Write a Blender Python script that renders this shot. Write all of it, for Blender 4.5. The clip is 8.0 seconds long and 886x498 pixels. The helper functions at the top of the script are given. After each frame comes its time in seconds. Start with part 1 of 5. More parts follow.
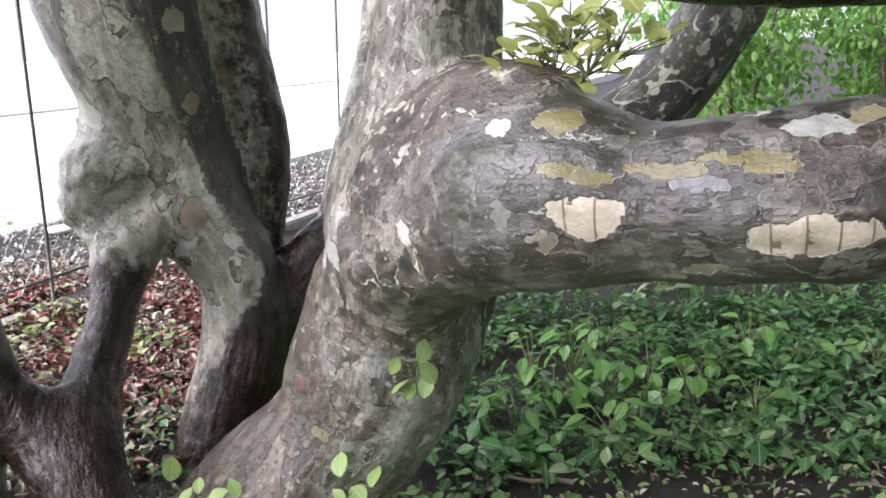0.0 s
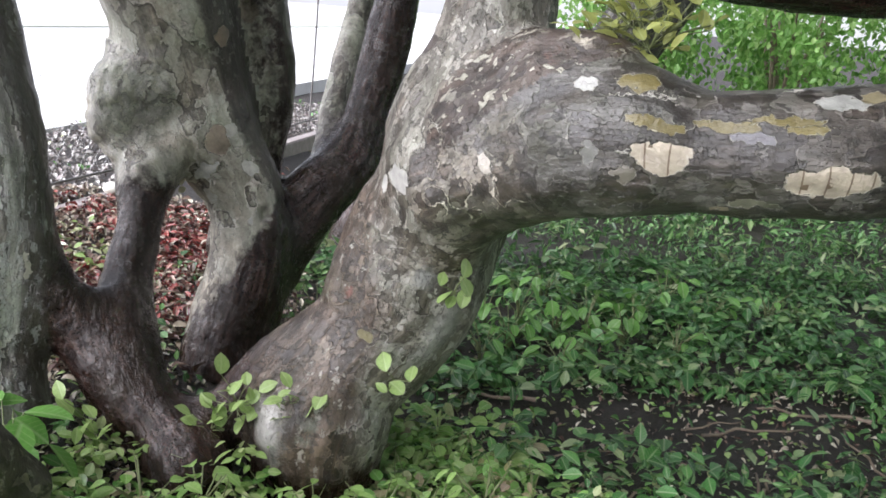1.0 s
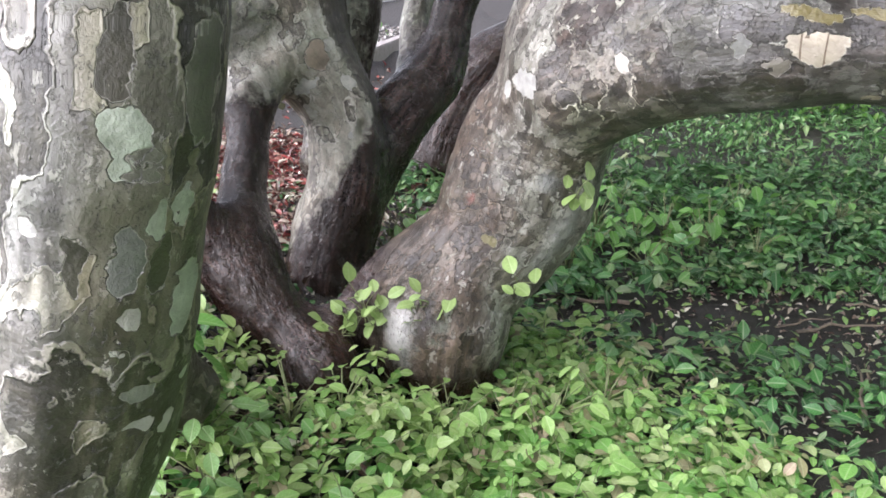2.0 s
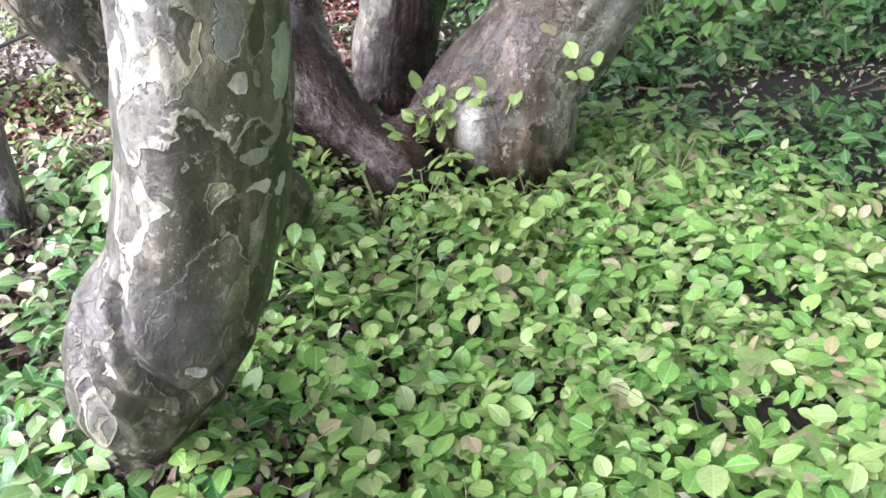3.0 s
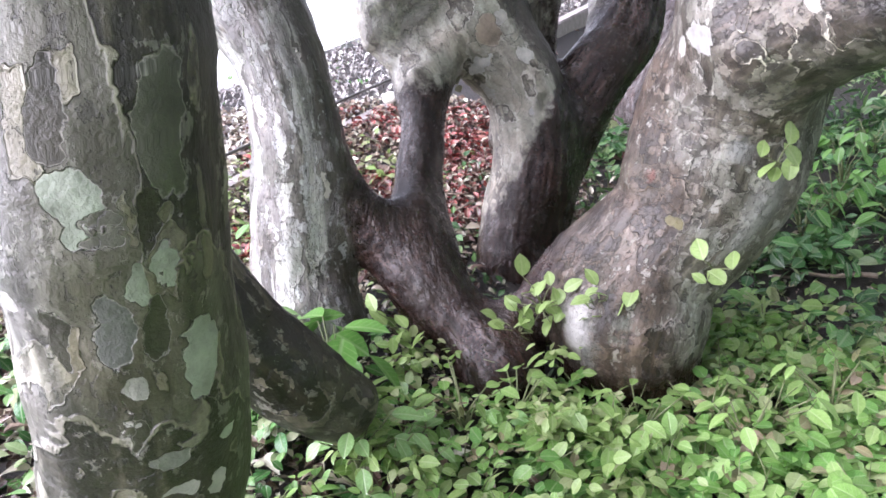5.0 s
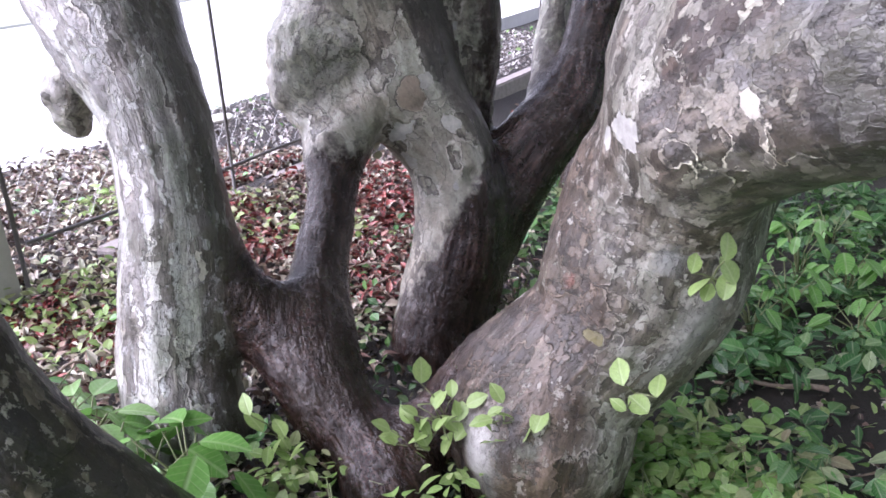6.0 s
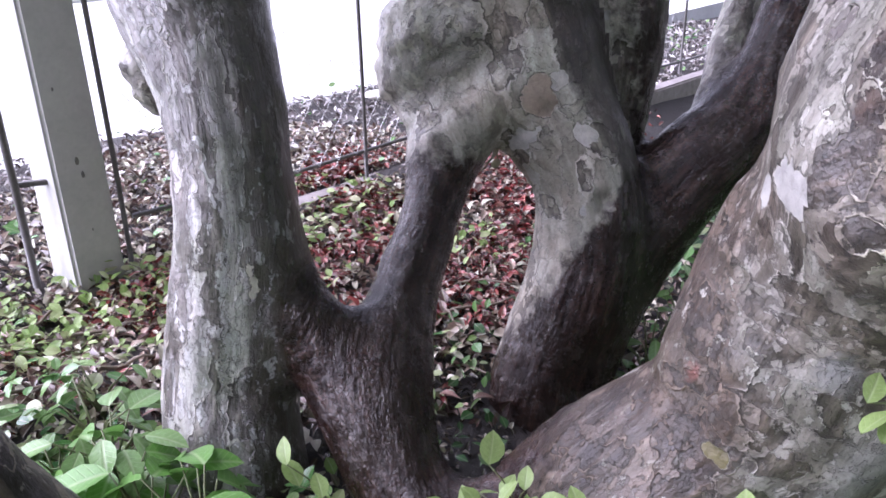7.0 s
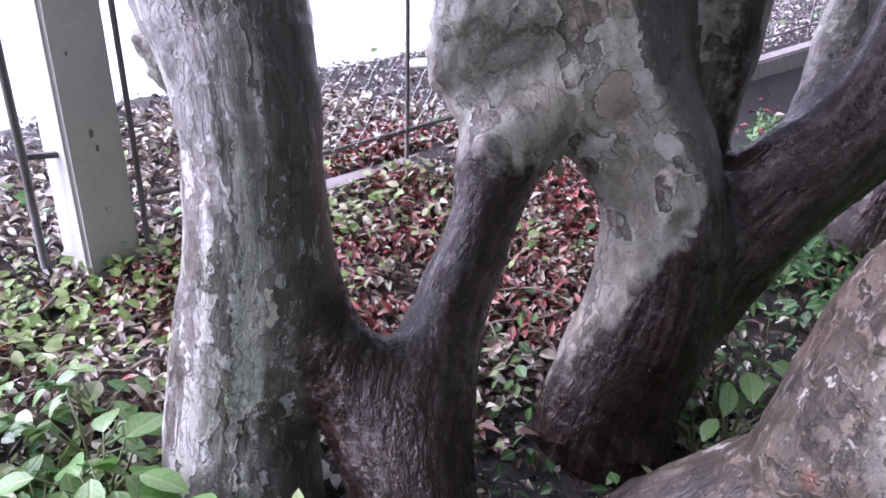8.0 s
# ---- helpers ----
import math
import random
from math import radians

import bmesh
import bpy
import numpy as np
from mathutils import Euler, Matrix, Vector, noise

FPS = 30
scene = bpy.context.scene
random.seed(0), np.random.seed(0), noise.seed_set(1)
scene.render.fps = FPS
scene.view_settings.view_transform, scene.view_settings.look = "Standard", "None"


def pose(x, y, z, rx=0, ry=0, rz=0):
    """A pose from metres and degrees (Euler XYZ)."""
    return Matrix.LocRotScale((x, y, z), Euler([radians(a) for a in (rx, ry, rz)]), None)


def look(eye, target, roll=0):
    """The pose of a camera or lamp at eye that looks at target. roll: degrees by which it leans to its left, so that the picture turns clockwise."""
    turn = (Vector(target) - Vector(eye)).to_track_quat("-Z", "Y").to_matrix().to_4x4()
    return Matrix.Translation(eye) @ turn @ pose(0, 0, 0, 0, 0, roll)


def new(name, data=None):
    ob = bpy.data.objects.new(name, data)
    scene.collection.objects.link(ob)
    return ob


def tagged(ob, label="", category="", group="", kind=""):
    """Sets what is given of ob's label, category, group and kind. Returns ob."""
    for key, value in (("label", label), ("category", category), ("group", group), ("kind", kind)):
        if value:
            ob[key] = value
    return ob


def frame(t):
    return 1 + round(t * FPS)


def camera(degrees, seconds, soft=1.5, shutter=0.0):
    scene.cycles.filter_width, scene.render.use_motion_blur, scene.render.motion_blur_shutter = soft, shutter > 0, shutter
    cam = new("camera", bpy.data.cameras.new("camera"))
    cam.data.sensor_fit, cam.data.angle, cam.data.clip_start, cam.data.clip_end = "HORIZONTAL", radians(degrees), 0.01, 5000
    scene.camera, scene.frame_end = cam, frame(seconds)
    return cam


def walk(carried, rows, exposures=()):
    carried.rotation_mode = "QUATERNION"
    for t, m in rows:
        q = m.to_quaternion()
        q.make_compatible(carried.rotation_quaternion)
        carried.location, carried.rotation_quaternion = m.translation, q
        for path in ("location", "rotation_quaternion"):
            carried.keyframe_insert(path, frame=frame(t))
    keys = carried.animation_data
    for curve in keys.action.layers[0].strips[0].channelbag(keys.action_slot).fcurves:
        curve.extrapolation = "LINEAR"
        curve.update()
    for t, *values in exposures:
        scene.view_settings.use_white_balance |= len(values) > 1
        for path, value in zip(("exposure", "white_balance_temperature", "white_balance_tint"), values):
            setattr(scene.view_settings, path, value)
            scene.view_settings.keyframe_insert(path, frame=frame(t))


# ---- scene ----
cam = camera(56.2, 8.0, soft=1.65)
PATH = [
    (0, (0.028, 0.028, 1.23), (0.002, 1.971, 0.758), -1.8),
    (0.5, (-0.176, -0.093, 1.22), (-0.105, 1.857, 0.782), -1.9),
    (1, (-0.384, -0.251, 1.216), (-0.08, 1.649, 0.672), 4.6),
    (1.2, (-0.429, -0.255, 1.215), (-0.1, 1.637, 0.657), 5.7),
    (2.3, (-0.694, -0.301, 1.158), (-0.465, 1.509, 0.339), -1.2),
    (2.5, (-0.702, -0.35, 1.147), (-0.501, 1.433, 0.262), -4.1),
    (3, (-0.685, -0.395, 1.105), (-0.598, 1.306, 0.057), -6.9),
    (3.5, (-0.647, -0.369, 1.066), (-0.809, 1.268, -0.071), -11.1),
    (4, (-0.54, -0.263, 1.085), (-0.772, 1.428, 0.041), -7.6),
    (4.5, (-0.456, -0.152, 1.146), (-0.768, 1.633, 0.3), -6.5),
    (5, (-0.43, -0.094, 1.175), (-0.789, 1.71, 0.391), -8.4),
    (5.2, (-0.419, -0.077, 1.183), (-0.723, 1.743, 0.413), -8.8),
    (6.3, (-0.286, 0.339, 1.181), (-0.629, 2.177, 0.47), -2.6),
    (6.5, (-0.292, 0.409, 1.175), (-0.709, 2.223, 0.442), -2.1),
    (7, (-0.237, 0.599, 1.151), (-0.936, 2.322, 0.414), -2.5),
    (7.5, (-0.256, 0.733, 1.141), (-1.104, 2.368, 0.36), -2.4),
    (8, (-0.364, 0.822, 1.163), (-1.119, 2.481, 0.341), -0.1),
]
EXPOSURES = [(0.0, 0.28, 6100, 19), (1.0, 0.1, 6100, 16), (2.4, 0.6, 6000, 19), (3.5, 0.7, 5950, 18), (5.0, 0.68, 5850, 25), (6.4, 0.28, 5700, 30), (8.0, 0.14, 5550, 36)]
walk(cam, [(t, look(eye, target, roll)) for t, eye, target, roll in PATH], EXPOSURES)

# ---- world and light ----
world = bpy.data.worlds.new("world")
scene.world = world
world.use_nodes = True
wn = world.node_tree.nodes
sky = wn.new("ShaderNodeTexSky")
sky.sky_type, sky.sun_disc = "NISHITA", False
SUN_ELEV, SUN_ROT = radians(31), radians(-110)
sky.sun_elevation, sky.sun_rotation = SUN_ELEV, SUN_ROT
sky.air_density, sky.dust_density, sky.ozone_density = 1.0, 1.0, 1.0
# a thin even overcast: most of the blue is washed out
cloudy = wn.new("ShaderNodeMix")
cloudy.data_type = "RGBA"
cloudy.inputs[0].default_value = 0.8
cloudy.inputs[7].default_value = (6.6, 6.7, 6.9, 1)
wn["Background"].inputs["Strength"].default_value = 0.145
world.node_tree.links.new(sky.outputs[0], cloudy.inputs[6])
world.node_tree.links.new(cloudy.outputs[2], wn["Background"].inputs[0])
sun = new("sun", bpy.data.lights.new("sun", "SUN"))
sun.data.energy, sun.data.angle, sun.data.color = 12.5, radians(85), (1.0, 0.985, 0.97)
sun.matrix_world = look((-6.0, -2.2, 3.9), (0, 0, 0))


# ---- materials ----
class Nodes:
    """Short hand for building a node material."""

    def __init__(self, name):
        self.mat = bpy.data.materials.new(name)
        self.mat.use_nodes = True
        self.tree = self.mat.node_tree
        self.bsdf = self.tree.nodes["Principled BSDF"]
        self.out = self.tree.nodes["Material Output"]

    def add(self, kind, ins=None, **props):
        n = self.tree.nodes.new(kind)
        for k, v in props.items():
            setattr(n, k, v)
        for k, v in (ins or {}).items():
            if isinstance(v, bpy.types.NodeSocket):
                self.tree.links.new(v, n.inputs[k])
            else:
                n.inputs[k].default_value = v
        return n

    def link(self, a, b):
        self.tree.links.new(a, b)

    def ramp(self, fac, stops, constant=False):
        n = self.add("ShaderNodeValToRGB", {0: fac})
        n.color_ramp.interpolation = "CONSTANT" if constant else "LINEAR"
        els = n.color_ramp.elements
        while len(els) < len(stops):
            els.new(0.5)
        for e, (p, c) in zip(els, stops):
            e.position = p
            e.color = (*c, 1) if not isinstance(c, float) else (c, c, c, 1)
        return n.outputs[0]

    def mix(self, fac, a, b, blend="MIX"):
        n = self.add("ShaderNodeMix", data_type="RGBA", blend_type=blend)
        for sock, v in ((n.inputs[0], fac), (n.inputs[6], a), (n.inputs[7], b)):
            if isinstance(v, bpy.types.NodeSocket):
                self.link(v, sock)
            elif isinstance(v, (int, float)):
                sock.default_value = v
            else:
                sock.default_value = (*v, 1)
        return n.outputs[2]

    def math(self, op, a, b=0.5, clamp=False):
        n = self.add("ShaderNodeMath", operation=op, use_clamp=clamp)
        for i, v in enumerate((a, b)):
            if isinstance(v, bpy.types.NodeSocket):
                self.link(v, n.inputs[i])
            else:
                n.inputs[i].default_value = v
        return n.outputs[0]

    def noise(self, vec, scale, detail=4.0, rough=0.55):
        return self.add("ShaderNodeTexNoise", {"Vector": vec, "Scale": scale, "Detail": detail, "Roughness": rough})

    def bump(self, height, strength, dist, normal=None):
        n = self.add("ShaderNodeBump", {"Height": height, "Strength": strength, "Distance": dist})
        if normal is not None:
            self.link(normal, n.inputs["Normal"])
        return n.outputs[0]

    def finish(self, color, rough, normal=None, **extra):
        b = self.bsdf
        for key, v in (("Base Color", color), ("Roughness", rough), ("Normal", normal), *extra.items()):
            if v is None:
                continue
            if isinstance(v, bpy.types.NodeSocket):
                self.link(v, b.inputs[key])
            else:
                b.inputs[key].default_value = (*v, 1) if isinstance(v, tuple) else v
        return self.mat


def bark_material(name, plates, under, smooth, stretch, cover, flakes, rim, dark, wet, seed=0.0, marks=(), foot=None, side=None, relief=1.0, flake_col=(0.36, 0.345, 0.29), fine_jitter=0.016, grooves=0.4, crackle=1.0, flecks=0.5, pits=0.5, film_of_rain=0.5):
    """Flaking bark in the stem's own coordinates: a dark rough layer, smooth plates with pale lifted rims over it and
    small flakes on top.
    marks: single patches at their own places (across, across, along, half width, half length, colour, slits).
    foot: height up to which the foot is toned, width of that border, colour. side: a stain, or shade put into the
    colour, down one side (across, across, from, colour)."""
    n = Nodes(name)
    attr = n.add("ShaderNodeAttribute", attribute_name="bark").outputs["Vector"]
    base = n.add("ShaderNodeMapping", {"Vector": attr, "Location": (seed, seed * 0.7, seed * 1.3)}).outputs[0]

    def jitter(scale, amount):
        w = n.noise(base, scale, 3.0).outputs["Color"]
        w = n.add("ShaderNodeVectorMath", {0: w, 1: (0.5, 0.5, 0.5)}, operation="SUBTRACT").outputs[0]
        return n.add("ShaderNodeVectorMath", {0: w, "Scale": amount}, operation="SCALE").outputs[0]

    shift = n.add("ShaderNodeVectorMath", {0: jitter(18.0, 0.05), 1: jitter(75.0, fine_jitter)}, operation="ADD").outputs[0]
    p = n.add("ShaderNodeVectorMath", {0: base, 1: shift}, operation="ADD").outputs[0]
    p = n.add("ShaderNodeMapping", {"Vector": p, "Scale": (1, 1, stretch)}).outputs[0]
    cloud = n.noise(base, 7.0, 5.0, 0.6).outputs["Fac"]
    mid = n.noise(base, 26.0, 5.0, 0.65).outputs["Fac"]
    fine = n.noise(base, 150.0, 4.0, 0.7).outputs["Fac"]
    long = n.add("ShaderNodeMapping", {"Vector": base, "Scale": (1, 1, 0.15)}).outputs[0]
    st = n.noise(long, 52.0, 4.0, 0.6).outputs["Fac"]
    band = n.noise(long, 15.0, 3.0, 0.5).outputs["Fac"]
    cell = n.add("ShaderNodeSeparateColor", {0: n.add("ShaderNodeTexVoronoi", {"Vector": p, "Scale": plates * 1.3}).outputs["Color"]})
    f1 = n.noise(p, plates, 1.0, 0.4).outputs["Fac"]
    f2 = n.noise(p, plates * 2.6, 1.0, 0.4).outputs["Fac"]
    t1 = 0.5 + 0.24 * (0.5 - cover)
    t2 = 0.5 + 0.24 * (0.5 - flakes)
    m1 = n.ramp(f1, [(t1 - 0.004, 0.0), (t1, 1.0)])
    m2 = n.ramp(f2, [(t2 - 0.004, 0.0), (t2, 1.0)])
    # the rough layer underneath
    low = n.mix(n.ramp(mid, [(0.35, 0.0), (0.65, 1.0)]), tuple(c * 0.6 for c in under), tuple(c * 1.5 for c in under))
    low = n.mix(n.ramp(st, [(0.52, 0.0), (0.62, 0.6)]), low, tuple(min(c * 2.4, 0.5) for c in under))
    # smooth plates, each a little different
    top = n.ramp(cell.outputs[0], smooth, True)
    top = n.mix(0.6, top, n.ramp(cloud, [(0.35, (0.72, 0.70, 0.66)), (0.65, (1.12, 1.12, 1.1))]), "MULTIPLY")
    col = n.mix(m1, low, top)
    fcol = n.mix(cell.outputs[1], flake_col, tuple(min(c * 1.45, 0.62) for c in flake_col))
    col = n.mix(m2, col, fcol)
    r1 = n.ramp(f1, [(t1 - 0.004, 0.0), (t1, 1.0), (t1 + 0.012, 0.9), (t1 + 0.018, 0.0)])
    r2 = n.ramp(f2, [(t2 - 0.004, 0.0), (t2, 1.0), (t2 + 0.012, 0.8), (t2 + 0.02, 0.0)])
    gate = n.ramp(cell.outputs[2], [(0.99 - rim, 0.15), (1.0 - rim + 0.02, 1.0)])
    rims = n.math("MULTIPLY", n.math("MAXIMUM", r1, n.math("MULTIPLY", r2, 0.7)), gate)
    crack = n.math("MAXIMUM", n.ramp(f1, [(t1 - 0.03, 0.0), (t1 - 0.006, 0.8), (t1 - 0.001, 0.0)]), n.ramp(f2, [(t2 - 0.03, 0.0), (t2 - 0.006, 0.5), (t2 - 0.001, 0.0)]))
    col = n.mix(n.math("MULTIPLY", crack, crackle), col, (0.03, 0.025, 0.018))
    col = n.mix(n.math("MULTIPLY", n.ramp(band, [(0.5, 0.0), (0.58, 1.0)]), dark), col, tuple(c * 0.55 for c in under))
    col = n.mix(n.math("MULTIPLY", rims, 0.85), col, (0.62, 0.60, 0.54))
    sep = n.add("ShaderNodeSeparateXYZ", {0: attr})
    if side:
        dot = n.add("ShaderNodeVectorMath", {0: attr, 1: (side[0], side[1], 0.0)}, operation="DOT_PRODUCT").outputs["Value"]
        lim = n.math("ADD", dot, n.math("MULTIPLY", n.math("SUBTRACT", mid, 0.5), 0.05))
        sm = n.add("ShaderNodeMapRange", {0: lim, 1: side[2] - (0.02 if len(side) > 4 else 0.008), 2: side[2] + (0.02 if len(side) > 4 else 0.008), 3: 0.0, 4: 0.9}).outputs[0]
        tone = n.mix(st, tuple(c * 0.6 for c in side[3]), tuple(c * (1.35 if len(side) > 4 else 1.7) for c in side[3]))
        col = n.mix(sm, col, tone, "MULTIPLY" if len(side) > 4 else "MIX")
    if foot:
        lim = n.math("ADD", sep.outputs[2], n.math("MULTIPLY", n.math("SUBTRACT", cloud, 0.5), foot[1] * 6))
        if len(foot) > 3:
            lim = n.math("SUBTRACT", lim, n.math("MULTIPLY", sep.outputs[0], foot[3]))
        fm = n.add("ShaderNodeMapRange", {0: lim, 1: foot[0] - foot[1], 2: foot[0] + foot[1], 3: 0.9, 4: 0.0}).outputs[0]
        tone = n.mix(st, tuple(c * 0.6 for c in foot[2]), tuple(c * (1.4 if len(foot) > 4 else 2.0) for c in foot[2]))
        col = n.mix(fm, col, tone, "MULTIPLY" if len(foot) > 4 else "MIX")
    col = n.mix(0.6, col, n.ramp(fine, [(0.25, (0.4, 0.38, 0.35)), (0.7, (1.05, 1.05, 1.05))]), "MULTIPLY")
    col = n.mix(0.5, col, n.ramp(mid, [(0.3, (0.5, 0.47, 0.43)), (0.7, (1.1, 1.1, 1.1))]), "MULTIPLY")
    col = n.mix(0.55, col, n.ramp(st, [(0.36, (0.62, 0.60, 0.57)), (0.62, (1.15, 1.15, 1.15))]), "MULTIPLY")
    speck = n.noise(n.add("ShaderNodeMapping", {"Vector": base, "Scale": (1, 1, 0.7)}).outputs[0], 40.0, 6.0, 0.74).outputs["Fac"]
    zone = n.ramp(n.noise(base, 5.0, 2.0).outputs["Fac"], [(0.36, 0.2), (0.62, 1.0)])
    light_flecks = n.math("MULTIPLY", n.math("MULTIPLY", n.ramp(speck, [(0.575, 0.0), (0.592, 1.0)]), flecks), zone)
    dark_pits = n.math("MULTIPLY", n.ramp(speck, [(0.405, 1.0), (0.425, 0.0)]), pits)
    col = n.mix(light_flecks, col, tuple(min(c * 1.35, 0.6) for c in flake_col))
    col = n.mix(dark_pits, col, tuple(c * 0.5 for c in under))
    hue = n.noise(base, 6.5, 3.0, 0.6).outputs["Color"]
    hue = n.add("ShaderNodeSeparateColor", {0: hue}).outputs[1]
    col = n.mix(0.75, col, n.ramp(hue, [(0.34, (1.06, 0.98, 0.94)), (0.5, (1.0, 1.0, 1.0)), (0.66, (0.94, 1.0, 0.91))]), "MULTIPLY")
    pm = n.add("ShaderNodeVectorMath", {0: attr, 1: shift}, operation="ADD").outputs[0]
    lift = 0.0
    for u, v, s, a, b, c, slits in marks:
        d = n.add("ShaderNodeVectorMath", {0: pm, 1: (u, v, s)}, operation="SUBTRACT").outputs[0]
        d = n.add("ShaderNodeMapping", {"Vector": d, "Scale": (1 / a, 1 / a, 1 / b)}).outputs[0]
        d = n.add("ShaderNodeVectorMath", {0: d}, operation="LENGTH").outputs["Value"]
        d = n.math("ADD", d, n.math("MULTIPLY", n.math("SUBTRACT", mid, 0.5), 0.7))
        m = n.ramp(n.math("ADD", d, n.math("MULTIPLY", n.math("SUBTRACT", fine, 0.5), 1.2)), [(0.35, 0.95), (1.1, 0.0)]) if slits == 2 else n.ramp(d, [(0.95, 1.0), (1.0, 0.0)])
        shade = n.mix(n.ramp(mid, [(0.3, 0.0), (0.7, 1.0)]), tuple(k * 0.6 for k in c), tuple(min(k * 1.25, 0.75) for k in c))
        if slits == 1:
            line = n.math("GREATER_THAN", n.math("SINE", n.math("MULTIPLY", n.add("ShaderNodeSeparateXYZ", {0: attr}).outputs[2], 210.0)), 0.955)
            shade = n.mix(n.math("MULTIPLY", line, 0.8), shade, (0.10, 0.06, 0.035))
        col = n.mix(m, col, shade)
        if slits == 2:
            continue
        col = n.mix(n.ramp(d, [(0.9, 0.0), (0.96, 0.55), (1.03, 0.0)]), col, (0.55, 0.52, 0.44))
        lift = n.math("ADD", n.math("MULTIPLY", m, -0.6), lift)
    h = n.math("ADD", n.math("MULTIPLY", m1, 0.7), n.math("MULTIPLY", m2, 0.5))
    h = n.math("ADD", h, n.math("MULTIPLY", rims, 0.4))
    h = n.math("ADD", h, n.math("MULTIPLY", st, grooves))
    h = n.math("ADD", h, n.math("SUBTRACT", n.math("MULTIPLY", light_flecks, 0.5), n.math("MULTIPLY", dark_pits, 0.7)))
    if marks:
        h = n.math("ADD", n.math("MULTIPLY", h, n.math("ADD", n.math("MULTIPLY", lift, 1.7), 1.0, True)), lift)
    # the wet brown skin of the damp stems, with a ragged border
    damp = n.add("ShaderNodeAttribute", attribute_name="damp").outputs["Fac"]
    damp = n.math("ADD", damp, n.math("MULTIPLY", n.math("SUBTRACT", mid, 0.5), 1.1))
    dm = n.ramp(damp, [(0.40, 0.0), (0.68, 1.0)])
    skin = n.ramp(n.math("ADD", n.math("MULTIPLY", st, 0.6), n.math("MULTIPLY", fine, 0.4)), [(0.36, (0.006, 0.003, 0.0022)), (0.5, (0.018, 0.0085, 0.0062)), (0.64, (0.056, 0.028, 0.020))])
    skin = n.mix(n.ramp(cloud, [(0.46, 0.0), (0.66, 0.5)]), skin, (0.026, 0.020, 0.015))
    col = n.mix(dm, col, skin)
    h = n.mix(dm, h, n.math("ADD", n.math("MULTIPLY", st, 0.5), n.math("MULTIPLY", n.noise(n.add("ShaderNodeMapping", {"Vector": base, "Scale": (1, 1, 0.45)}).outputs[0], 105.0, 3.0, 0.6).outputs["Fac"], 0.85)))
    nrm = n.bump(h, min(relief, 1.0), 0.007 * max(relief, 1.0))
    nrm = n.bump(n.math("ADD", fine, n.math("ADD", n.math("MULTIPLY", mid, 3.0), n.math("MULTIPLY", cloud, 2.0))), 0.38, 0.006, nrm)
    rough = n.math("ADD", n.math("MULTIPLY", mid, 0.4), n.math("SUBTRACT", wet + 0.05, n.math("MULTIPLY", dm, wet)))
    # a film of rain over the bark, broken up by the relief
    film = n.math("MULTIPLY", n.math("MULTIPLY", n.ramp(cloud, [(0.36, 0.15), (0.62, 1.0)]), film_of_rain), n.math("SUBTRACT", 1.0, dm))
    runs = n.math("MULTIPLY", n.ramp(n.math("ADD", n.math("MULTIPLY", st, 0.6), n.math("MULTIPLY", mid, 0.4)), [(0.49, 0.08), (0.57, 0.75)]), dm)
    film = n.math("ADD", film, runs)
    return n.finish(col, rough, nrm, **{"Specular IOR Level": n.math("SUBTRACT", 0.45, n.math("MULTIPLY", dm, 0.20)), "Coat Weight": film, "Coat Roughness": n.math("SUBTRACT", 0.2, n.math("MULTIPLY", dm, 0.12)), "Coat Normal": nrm})


